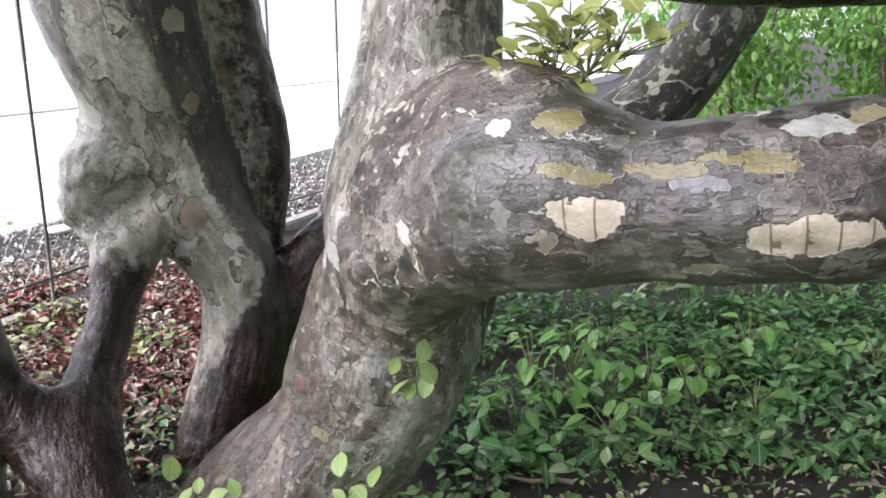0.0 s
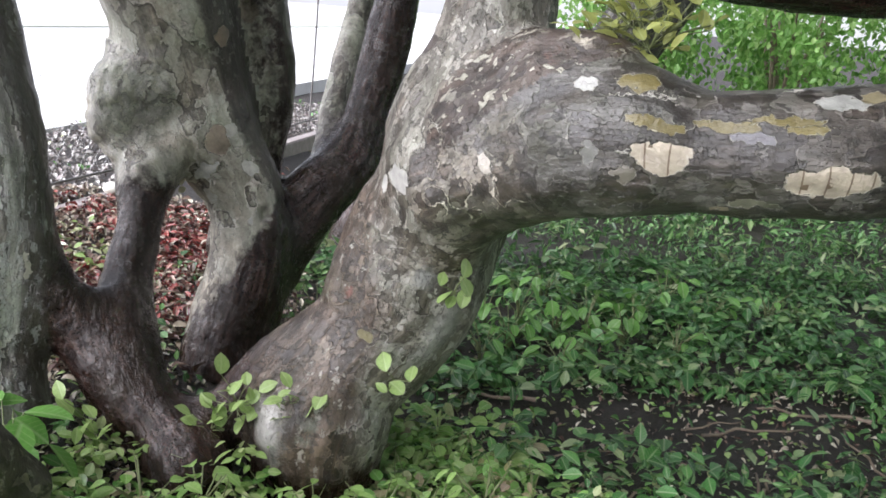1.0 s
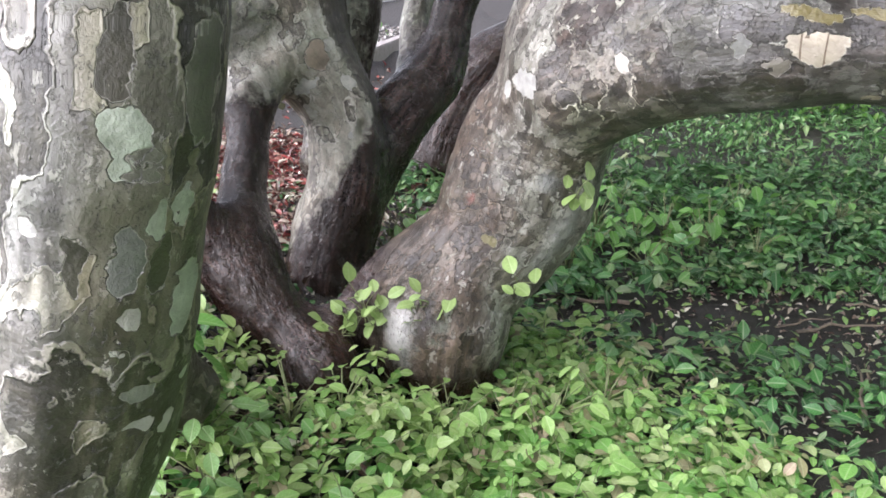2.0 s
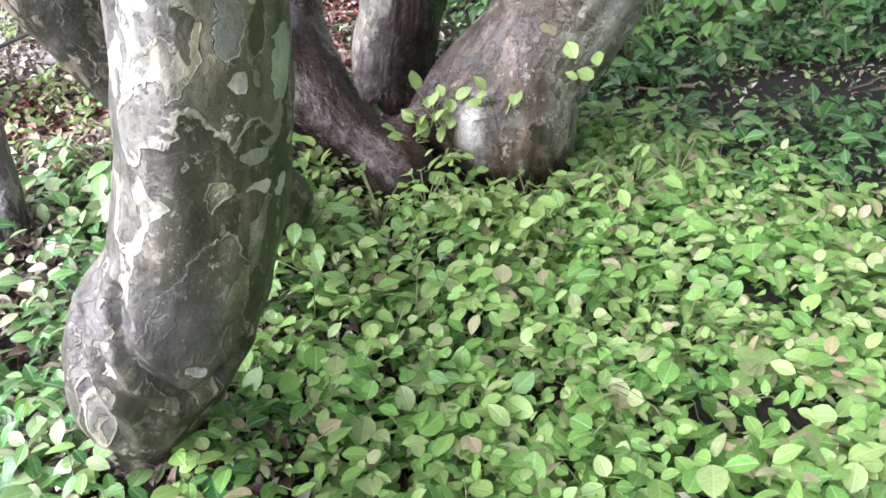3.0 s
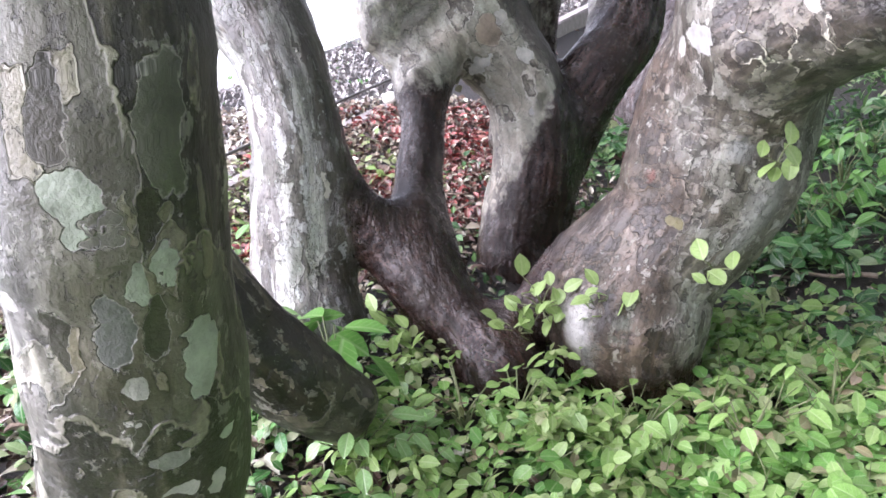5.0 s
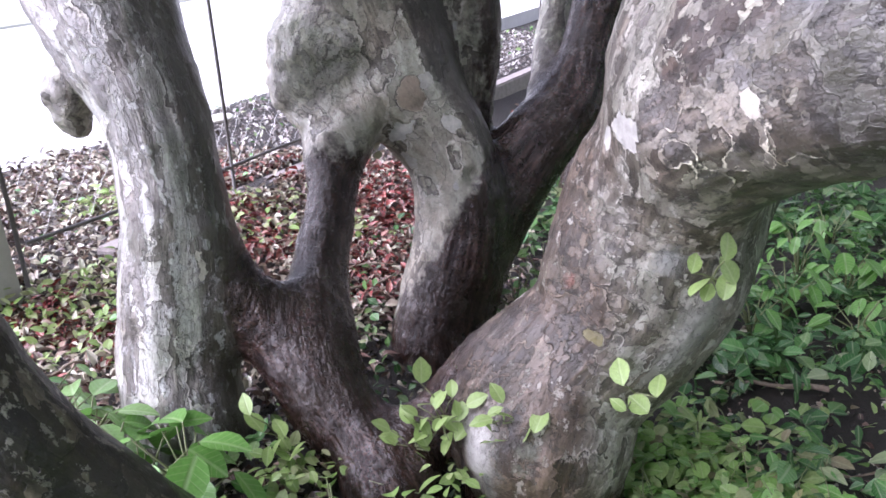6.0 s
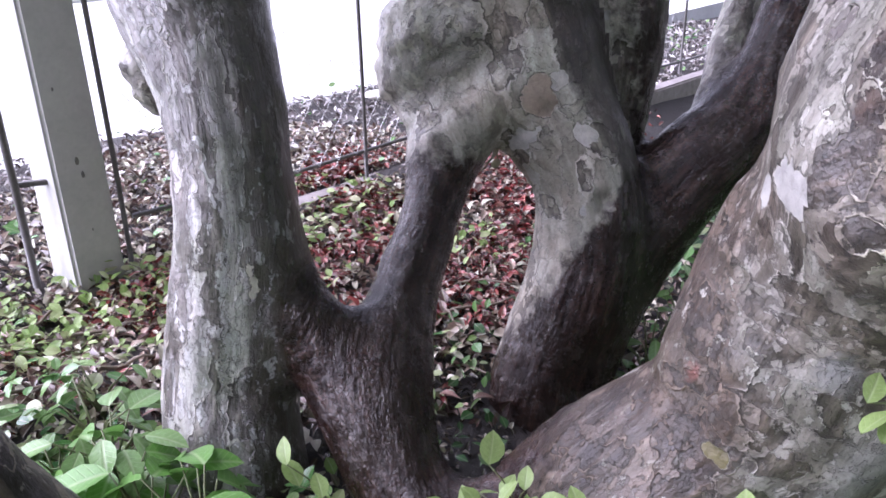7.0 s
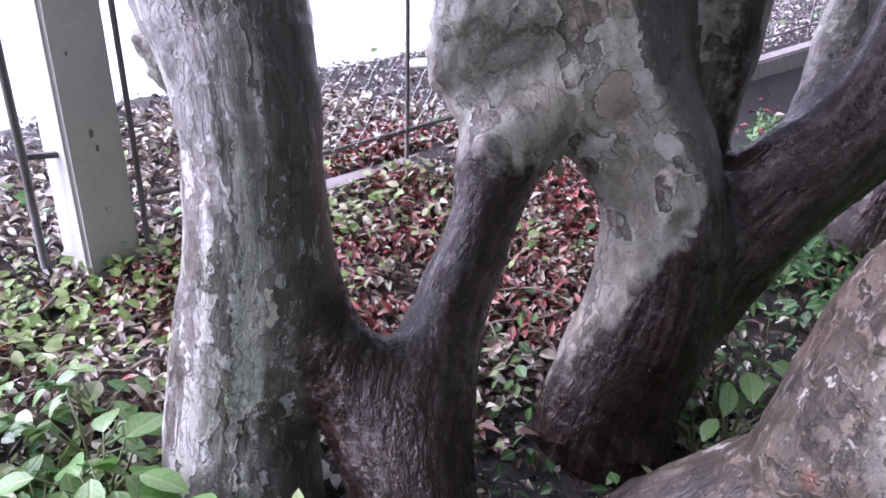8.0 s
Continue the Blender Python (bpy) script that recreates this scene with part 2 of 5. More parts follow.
CREAM, TAN, OCHRE, MINT, PALEGREY, RUST = (0.37, 0.355, 0.31), (0.45, 0.385, 0.30), (0.13, 0.105, 0.036), (0.33, 0.36, 0.28), (0.31, 0.305, 0.28), (0.16, 0.075, 0.055)
WHITISH = (0.40, 0.385, 0.355)
BROWN = (0.042, 0.031, 0.025)
BARK_PALE = bark_material("bark_grey_green", 9.5, (0.095, 0.088, 0.072), [(0.0, (0.20, 0.196, 0.174)), (0.25, (0.28, 0.276, 0.256)), (0.5, (0.36, 0.355, 0.338)), (0.8, (0.25, 0.25, 0.214))], 0.42, 0.58, 0.05, 0.85, 0.8, 0.22, 1.0,
    marks=[(-0.054, 0.091, 0.924, 0.023, 0.028, MINT, 0), (-0.085, 0.058, 0.859, 0.011, 0.017, MINT, 0), (-0.097, 0.037, 0.864, 0.012, 0.021, MINT, 0), (-0.104, 0.022, 0.759, 0.018, 0.046, MINT, 0), (-0.076, 0.073, 0.748, 0.012, 0.009, CREAM, 0), (-0.066, 0.081, 0.815, 0.021, 0.045, (0.13, 0.13, 0.115), 0), (-0.095, 0.057, 0.606, 0.019, 0.009, CREAM, 0), (-0.110, 0.022, 0.591, 0.013, 0.016, CREAM, 0), (-0.109, 0.002, 0.657, 0.010, 0.012, MINT, 0), (0.017, 0.103, 0.846, 0.012, 0.014, WHITISH, 0), (-0.100, 0.033, 0.960, 0.023, 0.056, (0.085, 0.088, 0.058), 0), (-0.066, 0.082, 0.904, 0.015, 0.012, (0.12, 0.115, 0.09), 0), (-0.068, 0.082, 0.706, 0.011, 0.026, (0.055, 0.05, 0.036), 0), (-0.023, 0.101, 0.810, 0.009, 0.037, (0.055, 0.05, 0.036), 0), (-0.090, 0.053, 0.811, 0.011, 0.045, (0.05, 0.048, 0.03), 0), (-0.044, 0.097, 0.976, 0.014, 0.029, (0.05, 0.045, 0.03), 0), (-0.088, 0.065, 0.657, 0.018, 0.018, (0.2, 0.2, 0.17), 0), (-0.073, 0.095, 0.355, 0.012, 0.013, CREAM, 0), (0.023, 0.121, 0.301, 0.010, 0.012, CREAM, 0), (-0.029, 0.109, 0.398, 0.105, 0.095, (0.045, 0.040, 0.038), 2), (-0.065, 0.084, 0.713, 0.009, 0.008, CREAM, 0)],
    # side darkens the flank away from the light: shade multiplied into the bark colour
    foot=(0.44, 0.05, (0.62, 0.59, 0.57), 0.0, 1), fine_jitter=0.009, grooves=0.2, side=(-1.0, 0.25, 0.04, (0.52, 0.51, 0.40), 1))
# foot: the lower stem gets no light, and that shade is multiplied into its colour
BARK_LEAN = bark_material("bark_leaning", 12.0, (0.048, 0.040, 0.028), [(0.0, (0.085, 0.08, 0.055)), (0.4, (0.13, 0.125, 0.095)), (0.8, (0.19, 0.185, 0.15))], 0.45, 0.45, 0.05, 0.5, 0.9, 0.22, 2.0, foot=(0.66, 0.04, (0.33, 0.29, 0.24), 0.0, 1))
BARK_FAR = bark_material("bark_dim_plates", 6.0, (0.034, 0.026, 0.020), [(0.0, (0.07, 0.066, 0.046)), (0.5, (0.14, 0.135, 0.097))], 0.5, 0.42, 0.05, 0.5, 0.8, 0.3, 6.0)
BARK_WORN = bark_material("bark_mottled", 15.0, (0.12, 0.105, 0.085), [(0.0, (0.19, 0.175, 0.15)), (0.3, (0.29, 0.275, 0.24)), (0.6, (0.23, 0.21, 0.178)), (0.8, (0.36, 0.345, 0.305))], 0.75, 0.60, 0.14, 0.6, 0.35, 0.22, 3.0, flecks=0.75, pits=0.7, crackle=0.8, grooves=0.75,
    marks=[(0.116, 0.143, 0.229, 0.044, 0.044, (0.35, 0.335, 0.31), 2), (0.028, 0.175, 0.246, 0.034, 0.030, (0.24, 0.24, 0.19), 2), (0.116, 0.142, 0.224, 0.073, 0.073, (0.35, 0.335, 0.31), 2), (0.023, 0.141, 1.143, 0.031, 0.025, CREAM, 0), (-0.059, 0.131, 1.144, 0.035, 0.031, (0.26, 0.25, 0.22), 0), (0.053, 0.138, 1.003, 0.061, 0.032, WHITISH, 0), (0.104, 0.107, 0.965, 0.022, 0.022, WHITISH, 0), (-0.025, 0.138, 1.188, 0.021, 0.021, PALEGREY, 0), (0.131, 0.037, 1.257, 0.029, 0.039, (0.06, 0.045, 0.035), 0), (0.091, 0.113, 1.130, 0.014, 0.038, (0.075, 0.062, 0.05), 0), (-0.041, 0.142, 1.001, 0.009, 0.038, (0.04, 0.033, 0.026), 0), (0.026, 0.145, 1.090, 0.009, 0.038, (0.05, 0.04, 0.03), 0), (-0.075, 0.127, 0.987, 0.008, 0.026, (0.04, 0.033, 0.026), 0), (-0.122, 0.150, 0.583, 0.052, 0.157, (0.27, 0.265, 0.235), 2), (0.129, 0.147, 0.599, 0.014, 0.033, (0.22, 0.10, 0.075), 2), (0.037, 0.168, 0.490, 0.024, 0.019, (0.14, 0.12, 0.05), 0), (-0.034, 0.193, 0.740, 0.036, 0.045, (0.26, 0.255, 0.24), 2)],
    foot=(0.50, 0.10, (0.36, 0.27, 0.22), 3.3, 1), flake_col=(0.33, 0.315, 0.28))
BARK_KNOB = bark_material("bark_knobbly", 22.0, (0.16, 0.145, 0.125), [(0.0, (0.33, 0.315, 0.29)), (0.5, (0.43, 0.415, 0.385)), (0.8, (0.38, 0.37, 0.33))], 0.5, 0.95, 0.3, 0.9, 0.0, 0.2, 4.0, relief=1.6, pits=0.35, film_of_rain=0.8)
BARK_REAR = bark_material("bark_plated", 9.0, (0.185, 0.17, 0.14), [(0.0, (0.39, 0.385, 0.33)), (0.3, (0.46, 0.455, 0.40)), (0.6, (0.53, 0.52, 0.46)), (0.85, (0.42, 0.42, 0.36))], 0.55, 0.70, 0.2, 0.9, 0.2, 0.24, 3.5, pits=0.2,
    marks=[(-0.028, 0.141, 0.804, 0.041, 0.049, (0.26, 0.21, 0.16), 0), (-0.075, 0.124, 0.821, 0.021, 0.023, (0.42, 0.40, 0.36), 0), (0.049, 0.127, 0.740, 0.050, 0.018, (0.46, 0.44, 0.41), 0), (0.079, 0.100, 0.671, 0.016, 0.034, (0.44, 0.42, 0.38), 0), (-0.065, 0.111, 0.684, 0.021, 0.029, (0.44, 0.42, 0.38), 0), (-0.010, 0.121, 0.544, 0.009, 0.014, PALEGREY, 0), (0.029, 0.145, 0.861, 0.015, 0.062, (0.44, 0.43, 0.38), 0), (-0.132, 0.113, 1.125, 0.028, 0.028, (0.26, 0.19, 0.14), 0), (-0.171, 0.100, 1.348, 0.049, 0.033, (0.32, 0.28, 0.22), 0)], side=(-1.0, 0.0, 0.095, BROWN))
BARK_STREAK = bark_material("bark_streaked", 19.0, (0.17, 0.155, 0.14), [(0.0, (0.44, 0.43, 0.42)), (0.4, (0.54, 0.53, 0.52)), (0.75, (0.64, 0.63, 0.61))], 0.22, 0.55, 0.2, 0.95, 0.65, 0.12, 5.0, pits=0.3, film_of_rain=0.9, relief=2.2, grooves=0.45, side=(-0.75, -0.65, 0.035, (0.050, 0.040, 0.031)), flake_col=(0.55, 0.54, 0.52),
    marks=[(-0.112, 0.102, 0.289, 0.019, 0.014, (0.26, 0.24, 0.13), 0), (-0.076, 0.036, 0.587, 0.011, 0.018, (0.30, 0.27, 0.16), 0), (-0.097, 0.059, 0.452, 0.014, 0.033, (0.40, 0.38, 0.31), 0), (-0.054, 0.060, 0.760, 0.007, 0.023, (0.26, 0.23, 0.12), 0)])
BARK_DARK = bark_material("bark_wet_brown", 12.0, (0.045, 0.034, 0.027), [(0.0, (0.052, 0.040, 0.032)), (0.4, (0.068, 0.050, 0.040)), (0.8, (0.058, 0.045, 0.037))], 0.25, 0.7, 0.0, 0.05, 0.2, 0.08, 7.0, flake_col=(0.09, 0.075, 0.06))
BARK_LIMB = bark_material("bark_limb", 12.0, (0.055, 0.047, 0.041), [(0.0, (0.045, 0.04, 0.036)), (0.35, (0.095, 0.088, 0.08)), (0.65, (0.075, 0.07, 0.055)), (0.82, (0.17, 0.16, 0.145))], 0.8, 0.58, 0.10, 0.25, 0.6, 0.14, 9.0, flecks=0.8, pits=0.8, film_of_rain=0.8, flake_col=(0.13, 0.122, 0.11), foot=(0.24, 0.03, (1.7, 1.65, 1.55), 0.0, 1),
    marks=[(0.005, 0.141, 0.447, 0.064, 0.016, (0.05, 0.042, 0.03), 2), (0.145, 0.036, 0.362, 0.046, 0.025, (0.05, 0.04, 0.03), 2), (0.125, -0.056, 0.469, 0.045, 0.029, (0.04, 0.03, 0.022), 2), (0.069, 0.103, 0.508, 0.030, 0.045, TAN, 1), (0.031, 0.109, 0.727, 0.029, 0.071, TAN, 1), (0.111, 0.066, 0.490, 0.013, 0.061, OCHRE, 0), (0.099, 0.045, 0.591, 0.013, 0.056, OCHRE, 0), (0.107, 0.033, 0.665, 0.010, 0.063, OCHRE, 0), (0.103, 0.046, 0.700, 0.010, 0.033, OCHRE, 0), (0.138, -0.016, 0.458, 0.026, 0.042, OCHRE, 0), (0.149, 0.003, 0.374, 0.022, 0.019, PALEGREY, 0), (0.115, 0.000, 0.750, 0.017, 0.042, PALEGREY, 0), (0.117, -0.010, 0.805, 0.016, 0.027, (0.20, 0.17, 0.10), 0), (0.084, 0.105, 0.153, 0.020, 0.015, (0.40, 0.36, 0.31), 0), (0.091, 0.062, 0.627, 0.011, 0.033, (0.17, 0.16, 0.17), 0), (0.043, 0.133, 0.452, 0.020, 0.023, (0.14, 0.125, 0.10), 0), (0.082, 0.123, 0.397, 0.016, 0.016, (0.17, 0.165, 0.15), 0), (0.043, 0.144, 0.342, 0.008, 0.029, (0.03, 0.026, 0.02), 0), (0.047, 0.140, 0.405, 0.006, 0.024, (0.03, 0.026, 0.02), 0), (0.035, 0.140, 0.431, 0.006, 0.024, (0.03, 0.026, 0.02), 0), (-0.028, 0.107, 0.631, 0.012, 0.039, (0.13, 0.125, 0.09), 0), (-0.042, 0.101, 0.586, 0.008, 0.016, (0.20, 0.17, 0.12), 0)])
BARK_COLLAR = bark_material("bark_collar", 18.0, (0.04, 0.027, 0.02), [(0.0, (0.062, 0.042, 0.032)), (0.5, (0.095, 0.066, 0.05))], 0.8, 0.5, 0.05, 0.1, 0.5, 0.25, 11.0, marks=[(0.069, -0.007, 0.201, 0.056, 0.051, (0.07, 0.05, 0.04), 2), (0.031, -0.002, 0.304, 0.102, 0.044, (0.045, 0.03, 0.022), 2), (0.057, 0.038, 0.210, 0.027, 0.023, RUST, 2)])


def leaf_material(name, stops, rough, trans, tint=None):
    """Leaves: each its own colour, a pale rib and veins, spots, and patches that share a tint."""
    n = Nodes(name)
    geo = n.add("ShaderNodeNewGeometry")
    pos = n.add("ShaderNodeTexCoord").outputs["Object"]
    blade_at = n.add("ShaderNodeAttribute", attribute_name="blade").outputs["Vector"]
    xyz = n.add("ShaderNodeSeparateXYZ", {0: blade_at})
    ax = n.math("ABSOLUTE", xyz.outputs[0])
    col = n.ramp(geo.outputs["Random Per Island"], stops)
    if tint:
        zone = n.noise(pos, 5.0, 2.0).outputs["Fac"]
        col = n.mix(n.ramp(zone, [(0.42, 0.0), (0.60, 0.65)]), col, n.mix(0.7, col, tint, "MULTIPLY"))
    spot = n.noise(pos, 120.0, 3.0).outputs["Fac"]
    col = n.mix(0.45, col, n.ramp(spot, [(0.3, (0.5, 0.5, 0.42)), (0.7, (1.0, 1.0, 1.0))]), "MULTIPLY")
    rib = n.ramp(ax, [(0.015, 0.5), (0.05, 0.0)])
    wave = n.math("SINE", n.math("MULTIPLY", n.math("SUBTRACT", xyz.outputs[1], n.math("MULTIPLY", ax, 0.7)), 48.0))
    vein = n.ramp(wave, [(0.75, 0.0), (1.0, 0.28)])
    lines = n.math("MAXIMUM", rib, vein)
    col = n.mix(lines, col, n.mix(0.5, col, (0.55, 0.60, 0.38)))
    nrm = n.bump(n.math("SUBTRACT", spot, n.math("MULTIPLY", lines, 2.0)), 0.35, 0.002)
    n.finish(col, rough, nrm, **{"Specular IOR Level": 0.5})
    if trans:
        t = n.add("ShaderNodeBsdfTranslucent", {"Color": col})
        m = n.add("ShaderNodeMixShader", {0: trans, 1: n.bsdf.outputs[0], 2: t.outputs[0]})
        n.link(m.outputs[0], n.out.inputs[0])
    return n.mat


LEAF_NEAR = leaf_material("leaf_fresh_green", [(0.0, (0.12, 0.28, 0.06)), (0.3, (0.22, 0.41, 0.095)), (0.6, (0.31, 0.48, 0.14)), (0.82, (0.37, 0.49, 0.185)), (0.93, (0.42, 0.44, 0.23)), (1.0, (0.35, 0.28, 0.18))], 0.36, 0.32, (0.72, 0.95, 0.72))
# lower carpet leaves: shade from the leaves above is put into the colour
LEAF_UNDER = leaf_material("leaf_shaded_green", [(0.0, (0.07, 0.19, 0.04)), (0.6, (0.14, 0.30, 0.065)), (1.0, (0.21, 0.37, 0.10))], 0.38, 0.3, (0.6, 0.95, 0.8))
LEAF_TAN = leaf_material("leaf_reddish_young", [(0.0, (0.26, 0.27, 0.11)), (0.5, (0.35, 0.30, 0.16)), (1.0, (0.40, 0.29, 0.21))], 0.4, 0.25)
LEAF_MID = leaf_material("leaf_mid_green", [(0.0, (0.022, 0.085, 0.02)), (0.5, (0.06, 0.18, 0.042)), (0.85, (0.14, 0.29, 0.08)), (1.0, (0.34, 0.37, 0.20))], 0.33, 0.25, (0.6, 0.95, 0.9))
LEAF_WEED = leaf_material("leaf_weed_green", [(0.0, (0.07, 0.22, 0.04)), (0.6, (0.15, 0.34, 0.07)), (1.0, (0.26, 0.42, 0.13))], 0.36, 0.35)
LEAF_BLUE = leaf_material("leaf_glossy_green", [(0.0, (0.045, 0.17, 0.045)), (0.45, (0.14, 0.31, 0.085)), (0.7, (0.29, 0.43, 0.18)), (1.0, (0.56, 0.58, 0.38))], 0.18, 0.25)
LEAF_TREE = leaf_material("leaf_shrub_green", [(0.0, (0.09, 0.25, 0.03)), (0.6, (0.21, 0.44, 0.09)), (1.0, (0.36, 0.56, 0.17))], 0.4, 0.45)
LEAF_DEAD = leaf_material("leaf_dead", [(0.0, (0.045, 0.018, 0.015)), (0.35, (0.14, 0.07, 0.06)), (0.5, (0.32, 0.22, 0.18)), (0.72, (0.55, 0.49, 0.39)), (1.0, (0.70, 0.67, 0.57))], 0.28, 0.1)
# pale lilac-grey leaves of the bank
LEAF_BANK = leaf_material("leaf_pale_lilac", [(0.0, (0.06, 0.042, 0.042)), (0.3, (0.24, 0.195, 0.20)), (0.55, (0.50, 0.46, 0.46)), (1.0, (0.72, 0.69, 0.68))], 0.22, 0.1)
LEAF_RED = leaf_material("leaf_fallen_red", [(0.0, (0.045, 0.008, 0.010)), (0.5, (0.17, 0.022, 0.026)), (0.8, (0.33, 0.06, 0.055)), (1.0, (0.50, 0.36, 0.30))], 0.26, 0.1)
# very dark brown scraps for the ground between the stems
LEAF_DARK = leaf_material("leaf_dark_brown", [(0.0, (0.012, 0.007, 0.006)), (0.6, (0.04, 0.024, 0.02)), (0.9, (0.10, 0.07, 0.05)), (1.0, (0.30, 0.26, 0.20))], 0.25, 0.0)
LEAF_YELLOW = leaf_material("leaf_yellow_green", [(0.0, (0.30, 0.36, 0.08)), (0.7, (0.44, 0.46, 0.15)), (1.0, (0.50, 0.40, 0.20))], 0.35, 0.4)
LEAF_CREAM = leaf_material("leaf_cream", [(0.0, (0.42, 0.44, 0.26)), (1.0, (0.60, 0.58, 0.42))], 0.4, 0.3)
LEAF_SPRIG = leaf_material("leaf_young", [(0.0, (0.20, 0.34, 0.075)), (0.7, (0.36, 0.49, 0.17)), (1.0, (0.50, 0.50, 0.30))], 0.35, 0.35)


def soil_material():
    n = Nodes("soil")
    tc = n.add("ShaderNodeTexCoord").outputs["Object"]
    a = n.noise(tc, 5.0, 5.0).outputs["Fac"]
    b = n.noise(tc, 70.0, 5.0, 0.7).outputs["Fac"]
    col = n.ramp(b, [(0.3, (0.009, 0.006, 0.005)), (0.55, (0.022, 0.015, 0.012)), (0.75, (0.06, 0.042, 0.032))])
    col = n.mix(n.ramp(a, [(0.4, 0.0), (0.7, 0.6)]), col, (0.02, 0.018, 0.012))
    return n.finish(col, 0.6, n.bump(n.math("ADD", a, b), 0.8, 0.02))


def plain_material(name, c1, c2, scale, rough, bump=0.3, dist=0.003, metal=0.0):
    n = Nodes(name)
    tc = n.add("ShaderNodeTexCoord").outputs["Object"]
    a = n.noise(tc, scale, 5.0, 0.65).outputs["Fac"]
    b = n.noise(tc, scale * 9, 4.0, 0.65).outputs["Fac"]
    m = n.math("ADD", n.math("MULTIPLY", a, 0.6), n.math("MULTIPLY", b, 0.4))
    col = n.ramp(m, [(0.35, c1), (0.65, c2)])
    return n.finish(col, n.math("ADD", n.math("MULTIPLY", b, 0.2), rough - 0.1), n.bump(m, bump, dist), Metallic=metal)


SOIL = soil_material()
CONCRETE = plain_material("concrete_post", (0.40, 0.40, 0.375), (0.50, 0.50, 0.47), 7.0, 0.75)
KERB = plain_material("concrete_kerb", (0.20, 0.17, 0.16), (0.36, 0.32, 0.31), 18.0, 0.6, 0.5, 0.006)
IRON = plain_material("painted_iron", (0.06, 0.055, 0.055), (0.12, 0.11, 0.10), 60.0, 0.5, 0.3, 0.001)
GALV = plain_material("galvanised_wire", (0.38, 0.38, 0.38), (0.55, 0.55, 0.55), 80.0, 0.45, 0.2, 0.001, 0.6)
ROADMAT = plain_material("pale_paving", (0.55, 0.55, 0.54), (0.68, 0.68, 0.67), 3.0, 0.6)
GRASSMAT = plain_material("verge_grass", (0.42, 0.44, 0.38), (0.54, 0.56, 0.50), 5.0, 0.8, 0.8, 0.03)
TWIG = plain_material("twig_bark", (0.12, 0.09, 0.065), (0.24, 0.19, 0.14), 60.0, 0.6)
STALK = plain_material("green_stalk", (0.09, 0.11, 0.04), (0.18, 0.20, 0.09), 60.0, 0.5)
SCAR = plain_material("fresh_wood_scar", (0.50, 0.38, 0.23), (0.66, 0.55, 0.38), 22.0, 0.55, 0.3, 0.002)
CHALK = plain_material("chalky_stone", (0.58, 0.56, 0.48), (0.76, 0.74, 0.66), 22.0, 0.6, 0.4, 0.003)


# ---- mesh helpers ----
def mesh_from(name, verts, faces, mat, smooth=False):
    me = bpy.data.meshes.new(name)
    verts = np.asarray(verts, dtype=np.float32)
    faces = np.asarray(faces, dtype=np.int32)
    k = faces.shape[1]
    me.vertices.add(len(verts))
    me.vertices.foreach_set("co", verts.ravel())
    me.loops.add(faces.size)
    me.loops.foreach_set("vertex_index", faces.ravel())
    me.polygons.add(len(faces))
    me.polygons.foreach_set("loop_start", np.arange(0, faces.size, k, dtype=np.int32))
    me.update(calc_edges=True)
    me.polygons.foreach_set("use_smooth", np.full(len(faces), smooth))
    me.materials.append(mat)
    return me


def part(name, me, parent=None, label="", m=None):
    ob = new(name, me)
    if parent is not None:
        ob.parent = parent
    if m is not None:
        ob.matrix_basis = m
    return tagged(ob, label=label)


def empty(name, m=None):
    ob = new(name)
    if m is not None:
        ob.matrix_basis = m
    return ob


def bm_mesh(name, bm, mat, smooth=False):
    me = bpy.data.meshes.new(name)
    bm.to_mesh(me)
    bm.free()
    me.materials.append(mat)
    me.polygons.foreach_set("use_smooth", np.full(len(me.polygons), smooth))
    return me


def box_mesh(name, size, mat, bevel=0.004):
    bm = bmesh.new()
    bmesh.ops.create_cube(bm, size=1.0)
    bmesh.ops.scale(bm, vec=size, verts=bm.verts)
    bmesh.ops.bevel(bm, geom=bm.edges[:], offset=bevel, segments=2, affect="EDGES")
    return bm_mesh(name, bm, mat)


def tube(points, radii, sides=8):
    """Vertices and faces of a tapered tube along points, closed at both ends by fans of quads."""
    P = np.asarray(points, float)
    T = np.gradient(P, axis=0)
    T /= np.linalg.norm(T, axis=1)[:, None]
    n1 = np.cross(T[0], (0.3, 0.2, 0.9) if abs(T[0][2]) < 0.8 else (1.0, 0.1, 0.0))
    V = []
    ang = np.arange(sides) / sides * 2 * np.pi
    for p, t, r in zip(P, T, radii):
        n1 = n1 - t * (n1 @ t)
        n1 /= np.linalg.norm(n1)
        n2 = np.cross(t, n1)
        V.append(p + r * (np.cos(ang)[:, None] * n1 + np.sin(ang)[:, None] * n2))
    V = np.concatenate(V)
    q = []
    for i in range(len(P) - 1):
        for j in range(sides):
            a, b = i * sides + j, i * sides + (j + 1) % sides
            q.append((a, b, b + sides, a + sides))
    for base in (0, (len(P) - 1) * sides):
        for j in range(1, sides - 2, 2):
            q.append((base, base + j, base + j + 1, base + j + 2))
    return V, np.array(q)


def join(pieces):
    V, Q, k = [], [], 0
    for v, q in pieces:
        V.append(v)
        Q.append(q + k)
        k += len(v)
    return np.concatenate(V), np.concatenate(Q)


